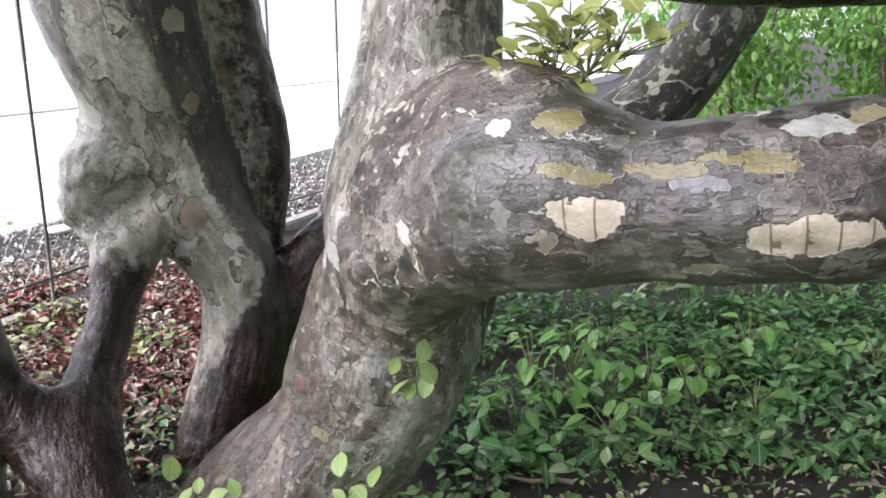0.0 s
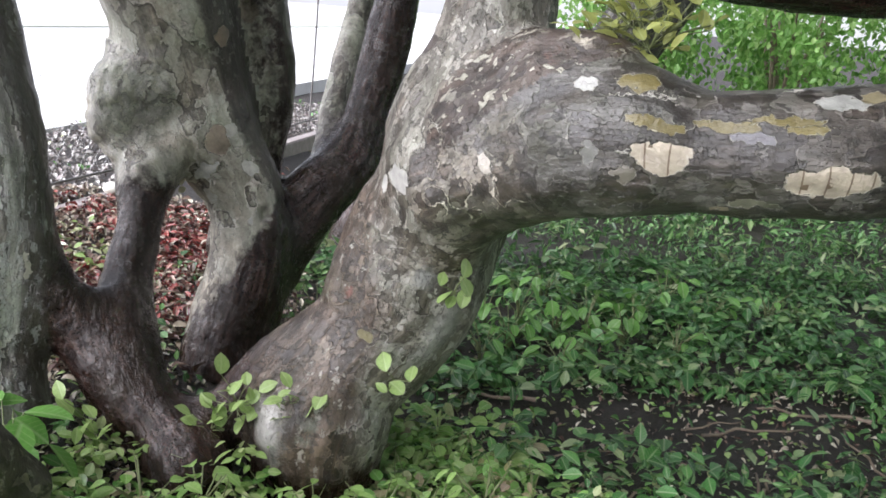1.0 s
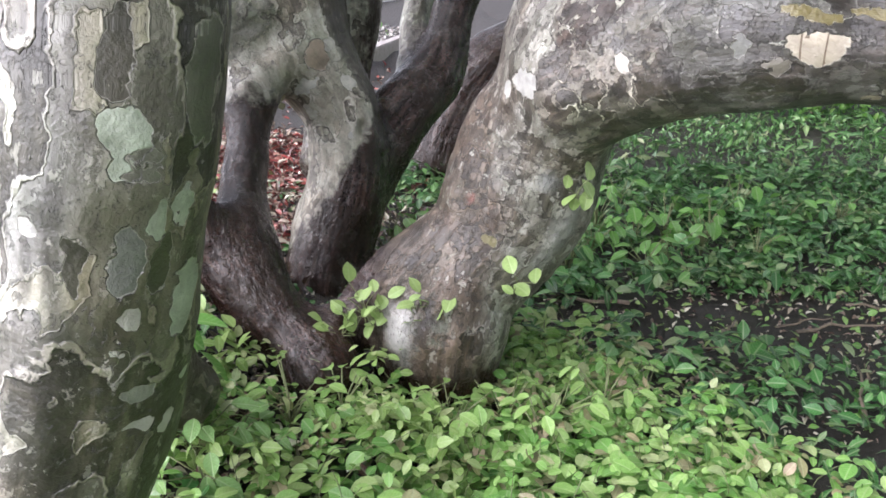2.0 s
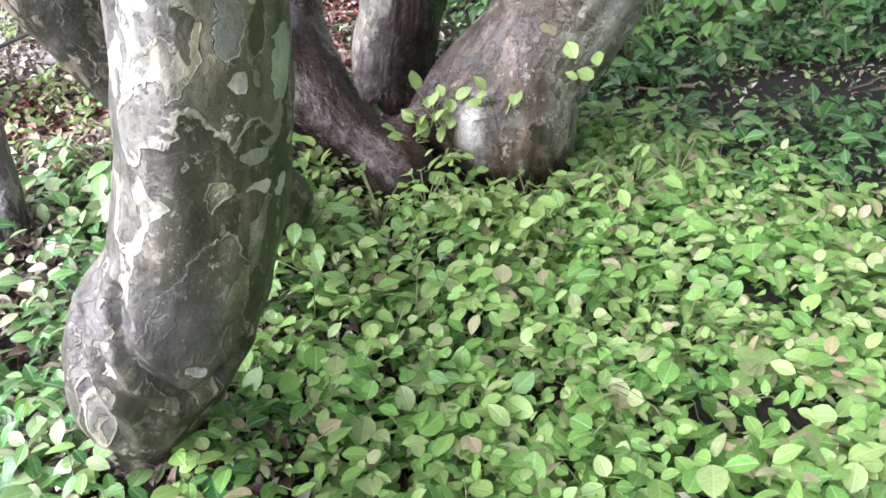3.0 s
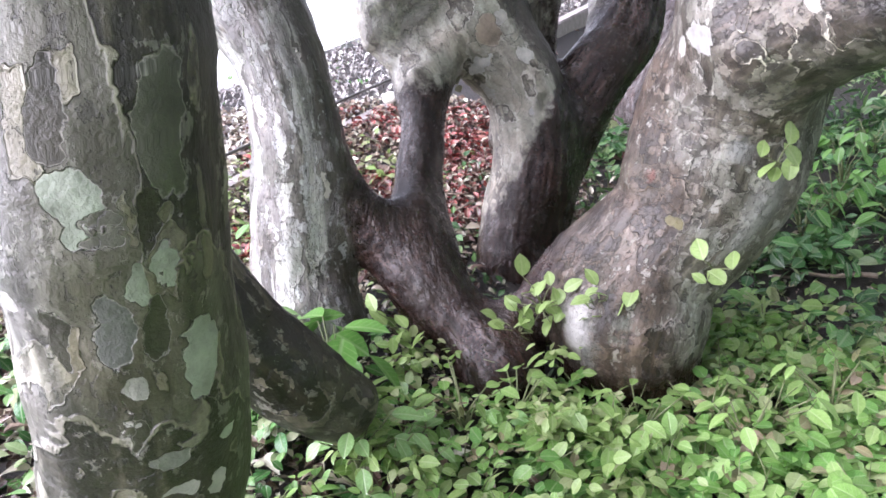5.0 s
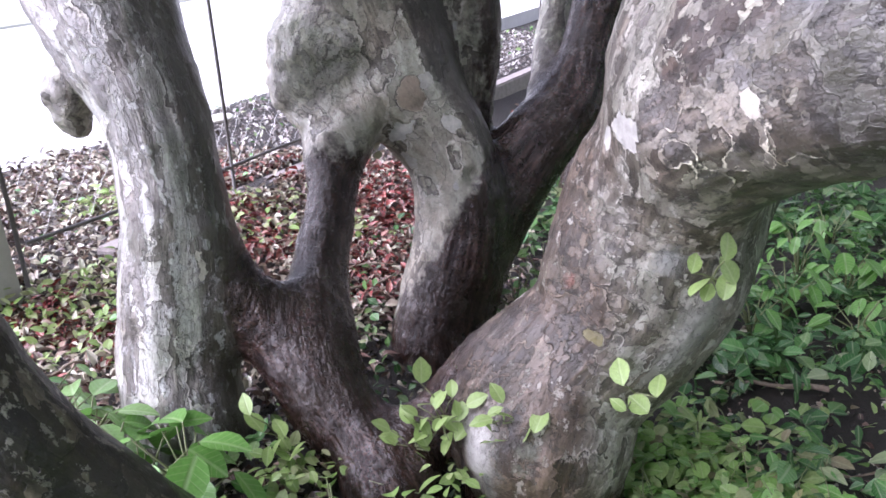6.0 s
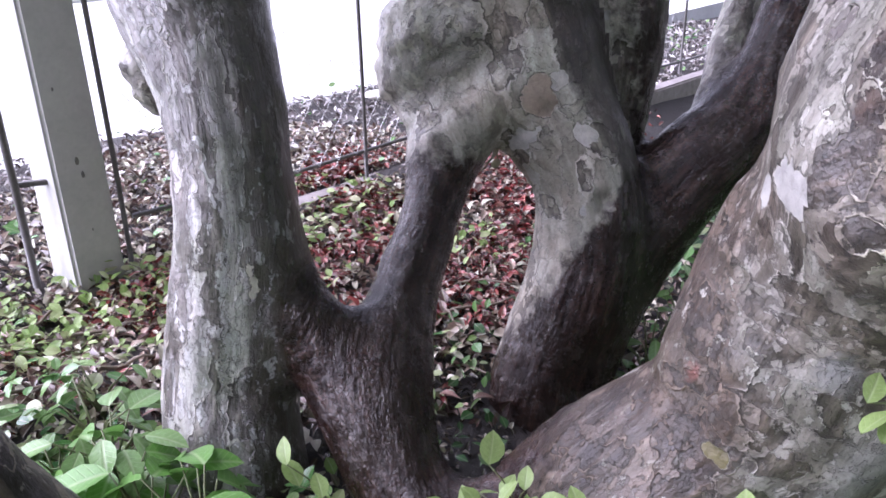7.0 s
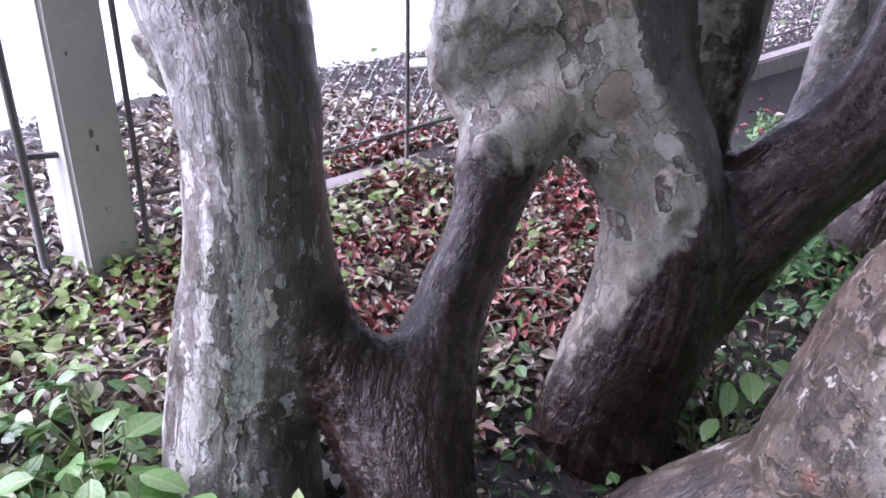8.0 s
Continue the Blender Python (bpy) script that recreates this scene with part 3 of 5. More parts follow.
def vnoise(P, scale, seed=0):
    """Smooth value noise from -1 to 1 at the points P."""
    q = P / scale + seed * 17.31
    i = np.floor(q).astype(np.int64)
    f = q - i
    f = f * f * (3 - 2 * f)
    out = 0
    for dx in (0, 1):
        for dy in (0, 1):
            for dz in (0, 1):
                h = (i[:, 0] + dx) * 73856093 ^ (i[:, 1] + dy) * 19349663 ^ (i[:, 2] + dz) * 83492791
                h = (h * 2654435761 + 12345) & 0xFFFFFF
                w = (f[:, 0] if dx else 1 - f[:, 0]) * (f[:, 1] if dy else 1 - f[:, 1]) * (f[:, 2] if dz else 1 - f[:, 2])
                out = out + w * (h / 0x7FFFFF - 1.0)
    return out


# ---- ground ----
FENCE0, FDIR = np.array([-1.631, 3.295]), np.array([0.328, 0.945])
FNRM = np.array([-0.945, 0.328])


def soft(v, w=0.08):
    return w * np.log1p(np.exp(np.clip(v / w, -60, 60)))


def ground_z(x, y):
    """Height of the soil: a gentle fall away from the fence, a level bank behind it, a swell round the front stem."""
    x, y = np.asarray(x, float), np.asarray(y, float)
    q = (x - FENCE0[0]) * FNRM[0] + (y - FENCE0[1]) * FNRM[1]
    near = 0.01 - 0.13 * (np.clip(x, -4, 5) + 0.5) + 0.05 * (np.clip(y, -3, 3.3) - 1)
    near = near + 0.13 * np.exp(-((x + 1.12) ** 2 + (y - 0.5) ** 2) / 0.07)
    near = near + 0.08 / (1 + np.exp(np.clip((x + 0.92) / 0.10, -50, 50))) * np.exp(-(((y - 0.95) / 0.6) ** 2))
    along = (x - FENCE0[0]) * FDIR[0] + (y - FENCE0[1]) * FDIR[1]
    near = near - 0.22 / (1 + np.exp(np.clip((2.0 - along) / 0.25, -50, 50))) * np.exp(-(((q + 0.7) / 0.7) ** 2))
    near = near - 0.10 * np.exp(-((x + 1.93) ** 2 + (y - 2.12) ** 2) / 0.10)
    level = 0.205 - 0.075 / (1 + np.exp(np.clip((along + 0.75) / 0.10, -50, 50))) - 0.25 / (1 + np.exp(np.clip((1.8 - along) / 0.2, -50, 50)))
    foot = level / (1 + np.exp(np.clip(-(q + 0.22) / 0.04, -50, 50)))
    near = np.maximum(near, foot)
    s = 1 / (1 + np.exp(np.clip(-(q + 0.05) / 0.05, -50, 50)))
    bank = 0.25 - 0.022 * np.clip(along, 0, 8) - 0.06 / (1 + np.exp(np.clip((along + 0.85) / 0.08, -50, 50))) * np.exp(-((q / 0.25) ** 2)) + 0.02 * np.clip(q, 0, 1.3) - 0.12 * np.clip(q - 1.3, 0, 1)
    return near * (1 - s) + bank * s


def grid_axis(a, b, fine, c0, c1):
    """Coordinates from a to b, fine between c0 and c1 and wider outside."""
    mid = np.arange(c0, c1, fine)
    lo, hi = [], []
    s, v = fine, c0
    while v > a:
        s *= 1.35
        v -= s
        lo.append(v)
    s, v = fine, mid[-1]
    while v < b:
        s *= 1.35
        v += s
        hi.append(v)
    return np.array(lo[::-1] + mid.tolist() + hi)


gx, gy = grid_axis(-900, 900, 0.04, -3.2, 3.2), grid_axis(-900, 900, 0.04, -0.8, 5.0)
GX, GY = np.meshgrid(gx, gy, indexing="ij")
GZ = ground_z(GX, GY)
flat = np.stack([GX.ravel(), GY.ravel(), GZ.ravel()], 1)
bump = vnoise(flat * (1, 1, 0), 0.16, 2) * 0.014 + vnoise(flat * (1, 1, 0), 0.05, 5) * 0.006
flat[:, 2] += bump * np.exp(-np.maximum(np.hypot(flat[:, 0], flat[:, 1] - 2) - 4, 0))
nx, ny = len(gx), len(gy)
ii = np.arange(nx * ny).reshape(nx, ny)
gf = np.stack([ii[:-1, :-1].ravel(), ii[1:, :-1].ravel(), ii[1:, 1:].ravel(), ii[:-1, 1:].ravel()], 1)
ground = tagged(part("ground", mesh_from("ground", flat, gf, SOIL, True)), "dark damp soil sloping up to a low kerb", "ground", kind="structure")


def strip(name, q0, q1, z, mat, k0=-60, k1=60):
    """A long level strip beside the fence line, between two distances from it."""
    c = []
    for k, q in ((k0, q0), (k1, q0), (k1, q1), (k0, q1)):
        p = FENCE0 + FDIR * k + FNRM * q
        c.append((p[0], p[1]))
    V = [(x, y, z) for x, y in c] + [(x, y, z - 0.25) for x, y in c]
    Fq = [(0, 1, 2, 3), (4, 7, 6, 5), (0, 4, 5, 1), (1, 5, 6, 2), (2, 6, 7, 3), (3, 7, 4, 0)]
    return part(name, mesh_from(name, V, Fq, mat))


tagged(strip("road", 1.35, 9.8, 0.255, ROADMAT), "wide pale wet road beyond the fence", "road", kind="structure")
tagged(strip("grass_verge", 9.8, 10.6, 0.30, GRASSMAT), "mown grass verge across the road", "verge", kind="structure")
tagged(strip("pavement", 10.6, 800.0, 0.29, ROADMAT, -800, 800), "pale paving beyond the verge", "pavement", kind="structure")


# ---- the tree: stems as tapered round cones, blended where they meet ----
def smooth_path(pts, step=0.035):
    """A Catmull-Rom curve through rows of x, y, z, radius."""
    P = np.asarray(pts, float)
    P = np.vstack([2 * P[0] - P[1], P, 2 * P[-1] - P[-2]])
    out = []
    for i in range(1, len(P) - 2):
        p0, p1, p2, p3 = P[i - 1:i + 3]
        n = max(2, int(np.linalg.norm((p2 - p1)[:3]) / step))
        for t in np.arange(n) / n:
            out.append(0.5 * (2 * p1 + (p2 - p0) * t + (2 * p0 - 5 * p1 + 4 * p2 - p3) * t * t + (3 * p1 - p0 - 3 * p2 + p3) * t ** 3))
    out.append(P[-2])
    return np.array(out)


STEMS = {
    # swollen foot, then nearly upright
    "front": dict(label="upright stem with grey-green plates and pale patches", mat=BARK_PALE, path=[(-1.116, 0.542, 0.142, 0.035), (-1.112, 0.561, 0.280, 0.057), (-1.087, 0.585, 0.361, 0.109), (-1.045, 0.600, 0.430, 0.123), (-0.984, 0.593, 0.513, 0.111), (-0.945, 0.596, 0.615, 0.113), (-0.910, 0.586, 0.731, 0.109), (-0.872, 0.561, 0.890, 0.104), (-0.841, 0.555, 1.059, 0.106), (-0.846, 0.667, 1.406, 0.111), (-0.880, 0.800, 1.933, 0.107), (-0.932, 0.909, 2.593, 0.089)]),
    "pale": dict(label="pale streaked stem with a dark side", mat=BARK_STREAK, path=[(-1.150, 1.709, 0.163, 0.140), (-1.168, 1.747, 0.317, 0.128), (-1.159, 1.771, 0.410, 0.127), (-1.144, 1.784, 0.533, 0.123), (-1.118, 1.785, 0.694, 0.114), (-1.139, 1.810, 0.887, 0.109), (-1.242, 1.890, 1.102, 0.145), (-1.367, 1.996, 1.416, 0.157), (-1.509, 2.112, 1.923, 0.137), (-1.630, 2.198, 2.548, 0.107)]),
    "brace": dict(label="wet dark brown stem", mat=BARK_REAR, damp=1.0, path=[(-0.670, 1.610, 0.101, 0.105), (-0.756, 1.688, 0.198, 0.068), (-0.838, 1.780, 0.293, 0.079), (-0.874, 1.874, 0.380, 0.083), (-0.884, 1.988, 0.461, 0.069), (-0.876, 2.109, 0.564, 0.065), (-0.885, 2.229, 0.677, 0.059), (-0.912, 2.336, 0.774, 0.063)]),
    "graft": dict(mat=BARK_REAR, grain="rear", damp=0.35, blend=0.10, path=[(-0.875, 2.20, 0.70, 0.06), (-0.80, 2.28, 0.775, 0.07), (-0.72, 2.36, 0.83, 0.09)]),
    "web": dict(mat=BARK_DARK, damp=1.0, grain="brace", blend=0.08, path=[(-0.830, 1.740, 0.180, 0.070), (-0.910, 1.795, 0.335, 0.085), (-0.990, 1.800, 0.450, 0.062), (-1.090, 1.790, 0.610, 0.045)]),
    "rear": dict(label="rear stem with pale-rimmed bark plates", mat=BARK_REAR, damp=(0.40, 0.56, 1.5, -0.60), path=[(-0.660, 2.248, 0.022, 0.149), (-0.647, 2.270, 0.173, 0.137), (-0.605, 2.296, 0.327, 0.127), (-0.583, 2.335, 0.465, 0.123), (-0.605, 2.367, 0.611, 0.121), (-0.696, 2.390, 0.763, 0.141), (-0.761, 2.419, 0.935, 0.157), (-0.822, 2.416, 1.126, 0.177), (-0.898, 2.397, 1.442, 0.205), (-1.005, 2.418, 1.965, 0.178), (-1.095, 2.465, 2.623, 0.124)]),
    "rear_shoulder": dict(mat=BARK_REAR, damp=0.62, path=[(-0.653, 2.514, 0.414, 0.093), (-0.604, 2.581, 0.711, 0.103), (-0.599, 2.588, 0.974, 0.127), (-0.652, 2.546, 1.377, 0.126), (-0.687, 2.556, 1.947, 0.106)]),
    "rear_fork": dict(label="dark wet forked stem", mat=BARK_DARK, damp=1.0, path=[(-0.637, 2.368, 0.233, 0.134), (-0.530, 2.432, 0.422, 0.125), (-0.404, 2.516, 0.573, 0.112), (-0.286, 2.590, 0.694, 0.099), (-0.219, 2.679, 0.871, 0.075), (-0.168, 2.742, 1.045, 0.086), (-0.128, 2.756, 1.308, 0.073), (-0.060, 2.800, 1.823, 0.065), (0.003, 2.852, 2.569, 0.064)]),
    # paler bark than the fork: sheen from behind put into the colour
    "fork_branch": dict(label="wet branch of the fork, paler bark for its gloss lit from behind", mat=BARK_REAR, grain="rear_fork", damp=0.45, path=[(-0.370, 2.580, 0.600, 0.060), (-0.345, 2.755, 0.800, 0.052), (-0.293, 2.930, 1.010, 0.052), (-0.227, 3.083, 1.298, 0.052), (-0.150, 3.200, 1.900, 0.045), (-0.100, 3.300, 2.600, 0.035)]),
    "burl": dict(mat=BARK_KNOB, lumps=0.007, blend=0.09, path=[(-0.849, 2.362, 0.834, 0.062), (-0.965, 2.277, 0.805, 0.063), (-0.991, 2.280, 0.869, 0.062), (-0.982, 2.308, 0.935, 0.073), (-0.939, 2.355, 0.996, 0.073)]),
    "burl_core": dict(mat=BARK_KNOB, grain="burl", lumps=0.006, blend=0.06, path=[(-0.930, 2.300, 0.900, 0.085), (-0.880, 2.335, 0.940, 0.105)]),
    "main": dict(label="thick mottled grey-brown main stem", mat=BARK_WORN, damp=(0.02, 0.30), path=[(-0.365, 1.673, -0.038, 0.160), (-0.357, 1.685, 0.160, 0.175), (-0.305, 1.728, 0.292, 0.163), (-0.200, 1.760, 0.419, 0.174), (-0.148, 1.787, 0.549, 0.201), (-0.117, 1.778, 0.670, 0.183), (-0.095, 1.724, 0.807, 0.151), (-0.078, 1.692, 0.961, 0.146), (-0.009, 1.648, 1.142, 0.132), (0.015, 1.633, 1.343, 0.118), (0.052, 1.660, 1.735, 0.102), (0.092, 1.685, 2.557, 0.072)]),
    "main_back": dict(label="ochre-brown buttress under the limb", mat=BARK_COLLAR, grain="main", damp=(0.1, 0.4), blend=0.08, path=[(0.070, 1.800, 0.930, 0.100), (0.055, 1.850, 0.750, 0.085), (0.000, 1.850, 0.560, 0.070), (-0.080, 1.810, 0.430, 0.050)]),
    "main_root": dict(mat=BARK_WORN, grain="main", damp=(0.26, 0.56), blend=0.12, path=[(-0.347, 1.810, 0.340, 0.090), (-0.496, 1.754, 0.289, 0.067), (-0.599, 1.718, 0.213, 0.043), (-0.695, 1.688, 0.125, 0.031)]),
    "main_knob": dict(mat=BARK_WORN, grain="main", blend=0.10, path=[(-0.36, 1.64, 0.22, 0.10), (-0.405, 1.605, 0.25, 0.075)]),
    "limb": dict(label="long damp limb with tan scars and ochre lichen", mat=BARK_LIMB, blend=0.2, path=[(-0.035, 1.555, 0.850, 0.102), (0.078, 1.427, 0.947, 0.138), (0.192, 1.280, 1.000, 0.148), (0.302, 1.193, 1.008, 0.112), (0.438, 1.120, 1.021, 0.112), (0.611, 1.093, 1.041, 0.119), (0.889, 1.080, 1.094, 0.117), (1.327, 1.104, 1.209, 0.103), (1.893, 1.196, 1.438, 0.080)]),
    "limb_collar": dict(label="rough reddish-brown collar", mat=BARK_COLLAR, blend=0.08, path=[(0.0, 1.52, 1.00, 0.11), (0.085, 1.43, 1.10, 0.095), (0.155, 1.36, 1.13, 0.075)]),
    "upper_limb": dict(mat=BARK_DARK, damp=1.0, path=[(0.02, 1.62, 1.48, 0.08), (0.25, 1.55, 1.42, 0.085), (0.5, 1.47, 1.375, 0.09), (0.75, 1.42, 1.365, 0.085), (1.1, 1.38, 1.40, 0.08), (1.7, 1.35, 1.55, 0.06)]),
    "leaning": dict(label="dark leaning stem", mat=BARK_LEAN, path=[(-0.949, 1.237, 0.281, 0.079), (-0.977, 1.210, 0.327, 0.084), (-1.009, 1.174, 0.394, 0.093), (-1.081, 1.112, 0.567, 0.089), (-1.187, 1.078, 0.828, 0.099), (-1.298, 1.074, 1.147, 0.119), (-1.487, 1.062, 1.642, 0.112), (-1.672, 1.051, 2.386, 0.096)]),
}
KNOB = [(-1.338, 1.961, 0.944, 0.064), (-1.375, 1.962, 0.945, 0.050), (-1.405, 1.966, 0.905, 0.060), (-1.425, 1.972, 0.880, 0.040), (-1.420, 1.978, 0.850, 0.046), (-1.437, 1.980, 0.825, 0.024)]
STEMS["pale_knob"] = dict(mat=BARK_KNOB, damp=0.42, label="small brown burl", lumps=0.008, path=KNOB)


def stem_surface(stems, h, lo, hi, blend):
    """One smooth skin round all the stems: signed distance on a grid, then the surface between inside and outside."""
    lo, hi = np.array(lo), np.array(hi)
    shape = np.ceil((hi - lo) / h).astype(int) + 1
    D = np.full(shape, 0.3, np.float32)
    for s in stems.values():
        S = s["curve"] = smooth_path(s["path"])
        a = np.maximum(np.floor((np.min(S[:, :3] - S[:, 3:], 0) - 0.1 - lo) / h).astype(int), 0)
        b = np.minimum(np.ceil((np.max(S[:, :3] + S[:, 3:], 0) + 0.1 - lo) / h).astype(int) + 1, shape)
        d = np.full(b - a, 0.3, np.float32)
        for p, q in zip(S[:-1], S[1:]):
            r = max(p[3], q[3]) + 0.09
            a2 = np.maximum(np.floor((np.minimum(p, q)[:3] - r - lo) / h).astype(int), a)
            b2 = np.minimum(np.ceil((np.maximum(p, q)[:3] + r - lo) / h).astype(int) + 1, b)
            if np.any(b2 <= a2):
                continue
            X, Y, Z = (np.float32(lo[k]) + np.arange(a2[k], b2[k], dtype=np.float32) * np.float32(h) for k in range(3))
            X, Y, Z = X[:, None, None] - np.float32(p[0]), Y[None, :, None] - np.float32(p[1]), Z[None, None, :] - np.float32(p[2])
            v = (q - p)[:3].astype(np.float32)
            t = np.clip((X * v[0] + Y * v[1] + Z * v[2]) / (v @ v), 0, 1)
            dd = np.sqrt((X - t * v[0]) ** 2 + (Y - t * v[1]) ** 2 + (Z - t * v[2]) ** 2) - (np.float32(p[3]) + t * np.float32(q[3] - p[3]))
            view = d[tuple(slice(x - o, y - o) for x, y, o in zip(a2, b2, a))]
            np.minimum(view, dd, out=view)
        view = D[tuple(slice(x, y) for x, y in zip(a, b))]
        w = s.get("blend", blend)
        k = np.maximum(w - np.abs(view - d), 0) / w
        view[...] = np.minimum(view, d) - k * k * (w / 4)
    inside = D < 0
    c = [inside[i:inside.shape[0] - 1 + i, j:inside.shape[1] - 1 + j, k:inside.shape[2] - 1 + k] for i in (0, 1) for j in (0, 1) for k in (0, 1)]
    cnt = sum(x.astype(np.uint8) for x in c)
    cells = np.argwhere((cnt > 0) & (cnt < 8))
    index = np.full(cnt.shape, -1, np.int32)
    index[tuple(cells.T)] = np.arange(len(cells))
    corner = [(i, j, k) for i in (0, 1) for j in (0, 1) for k in (0, 1)]
    acc, num = np.zeros((len(cells), 3)), np.zeros(len(cells))
    for a in range(8):
        for axis in range(3):
            if corner[a][axis]:
                continue
            ca = np.array(corner[a])
            cb = ca.copy()
            cb[axis] = 1
            va, vb = D[tuple((cells + ca).T)], D[tuple((cells + cb).T)]
            m = (va < 0) != (vb < 0)
            t = np.where(m, va / np.where(m, va - vb, 1), 0)
            pt = ca + t[:, None] * (cb - ca)
            acc += np.where(m[:, None], pt, 0)
            num += m
    V = (cells + acc / num[:, None]) * h + lo
    faces = []
    for axis in range(3):
        sl0 = [slice(None)] * 3
        sl1 = [slice(None)] * 3
        sl0[axis], sl1[axis] = slice(0, -1), slice(1, None)
        i0, i1 = inside[tuple(sl0)], inside[tuple(sl1)]
        for flip in (False, True):
            e = np.argwhere((i0 & ~i1) if not flip else (~i0 & i1))
            u, w = (axis + 1) % 3, (axis + 2) % 3
            ok = (e[:, u] > 0) & (e[:, w] > 0) & (e[:, u] < shape[u] - 1) & (e[:, w] < shape[w] - 1)
            e = e[ok]
            quad = []
            for du, dw in ((-1, -1), (0, -1), (0, 0), (-1, 0)):
                f = e.copy()
                f[:, u] += du
                f[:, w] += dw
                quad.append(index[tuple(f.T)])
            quad = np.stack(quad if not flip else quad[::-1], 1)
            faces.append(quad)
    return V, np.concatenate(faces)


def normals_of(V, Q):
    n = np.cross(V[Q[:, 2]] - V[Q[:, 0]], V[Q[:, 3]] - V[Q[:, 1]])
    out = np.zeros_like(V)
    for k in range(4):
        for ax in range(3):
            out[:, ax] += np.bincount(Q[:, k], n[:, ax], len(V))
    return out / np.maximum(np.linalg.norm(out, axis=1), 1e-9)[:, None]


def bark_coords(S, P):
    """Each point's place in the stem's own frame: two across, one along."""
    C = S[:, :3]
    T = np.gradient(C, axis=0)
    T /= np.linalg.norm(T, axis=1)[:, None]
    along = np.concatenate([[0], np.cumsum(np.linalg.norm(np.diff(C, axis=0), axis=1))])
    n1 = np.cross(T[0], (0.1, 1.0, 0.2))
    N1, N2 = [], []
    for t in T:
        n1 = n1 - t * (n1 @ t)
        n1 /= np.linalg.norm(n1)
        N1.append(n1)
        N2.append(np.cross(t, n1))
    N1, N2 = np.array(N1), np.array(N2)
    near = np.empty(len(P), int)
    dist = np.empty(len(P))
    for i in range(0, len(P), 4000):
        d = np.linalg.norm(P[i:i + 4000, None] - C[None], axis=2) - S[None, :, 3]
        near[i:i + 4000] = d.argmin(1)
        dist[i:i + 4000] = d.min(1)
    v = P - C[near]
    return np.stack([(v * N1[near]).sum(1), (v * N2[near]).sum(1), along[near] + (v * T[near]).sum(1)], 1), dist


FOLDS = [
    # width, depth, raised lip, points of a crease or a single hollow
    (0.011, 0.014, 0.006, [(-1.053, 0.512, 0.555), (-1.056, 0.500, 0.525), (-1.058, 0.491, 0.495), (-1.047, 0.478, 0.447), (-1.026, 0.478, 0.417), (-1.005, 0.490, 0.388), (-0.966, 0.513, 0.392), (-0.926, 0.528, 0.429)]),
    (0.012, 0.010, 0.004, [(-1.122, 0.536, 0.504), (-1.127, 0.505, 0.452), (-1.115, 0.481, 0.400), (-1.100, 0.479, 0.339)]),
    (0.010, 0.008, 0.003, [(-1.085, 0.50, 0.52), (-1.088, 0.485, 0.46), (-1.07, 0.478, 0.41), (-1.045, 0.475, 0.37)]),
    (0.016, 0.022, 0.004, [(-0.539, 2.248, 0.577), (-0.539, 2.246, 0.592)]),
    (0.007, 0.008, 0.003, [(-0.334, 1.532, 0.258), (-0.351, 1.521, 0.226), (-0.390, 1.520, 0.211), (-0.428, 1.536, 0.220), (-0.443, 1.541, 0.258), (-0.426, 1.547, 0.292), (-0.386, 1.554, 0.303), (-0.348, 1.545, 0.290), (-0.334, 1.532, 0.258)]),
    (0.006, 0.006, 0.002, [(-1.019, 0.507, 0.612), (-1.016, 0.507, 0.612)]),
]


def crease(V):
    """How far the skin sinks along the folds, with a raised lip beside them."""
    out = np.zeros(len(V))
    for width, depth, lip, pts in FOLDS:
        P = np.array(pts)
        near_ = np.flatnonzero(np.all((V > P.min(0) - 0.08) & (V < P.max(0) + 0.08), axis=1))
        d = np.full(len(near_), 9.0)
        for a, b in zip(P[:-1], P[1:]):
            t = np.clip(((V[near_] - a) @ (b - a)) / max((b - a) @ (b - a), 1e-9), 0, 1)
            d = np.minimum(d, np.linalg.norm(V[near_] - a - t[:, None] * (b - a), axis=1))
        out[near_] += -depth * np.exp(-(d / width) ** 2) + lip * np.exp(-((d - 2.2 * width) / width) ** 2)
    return out


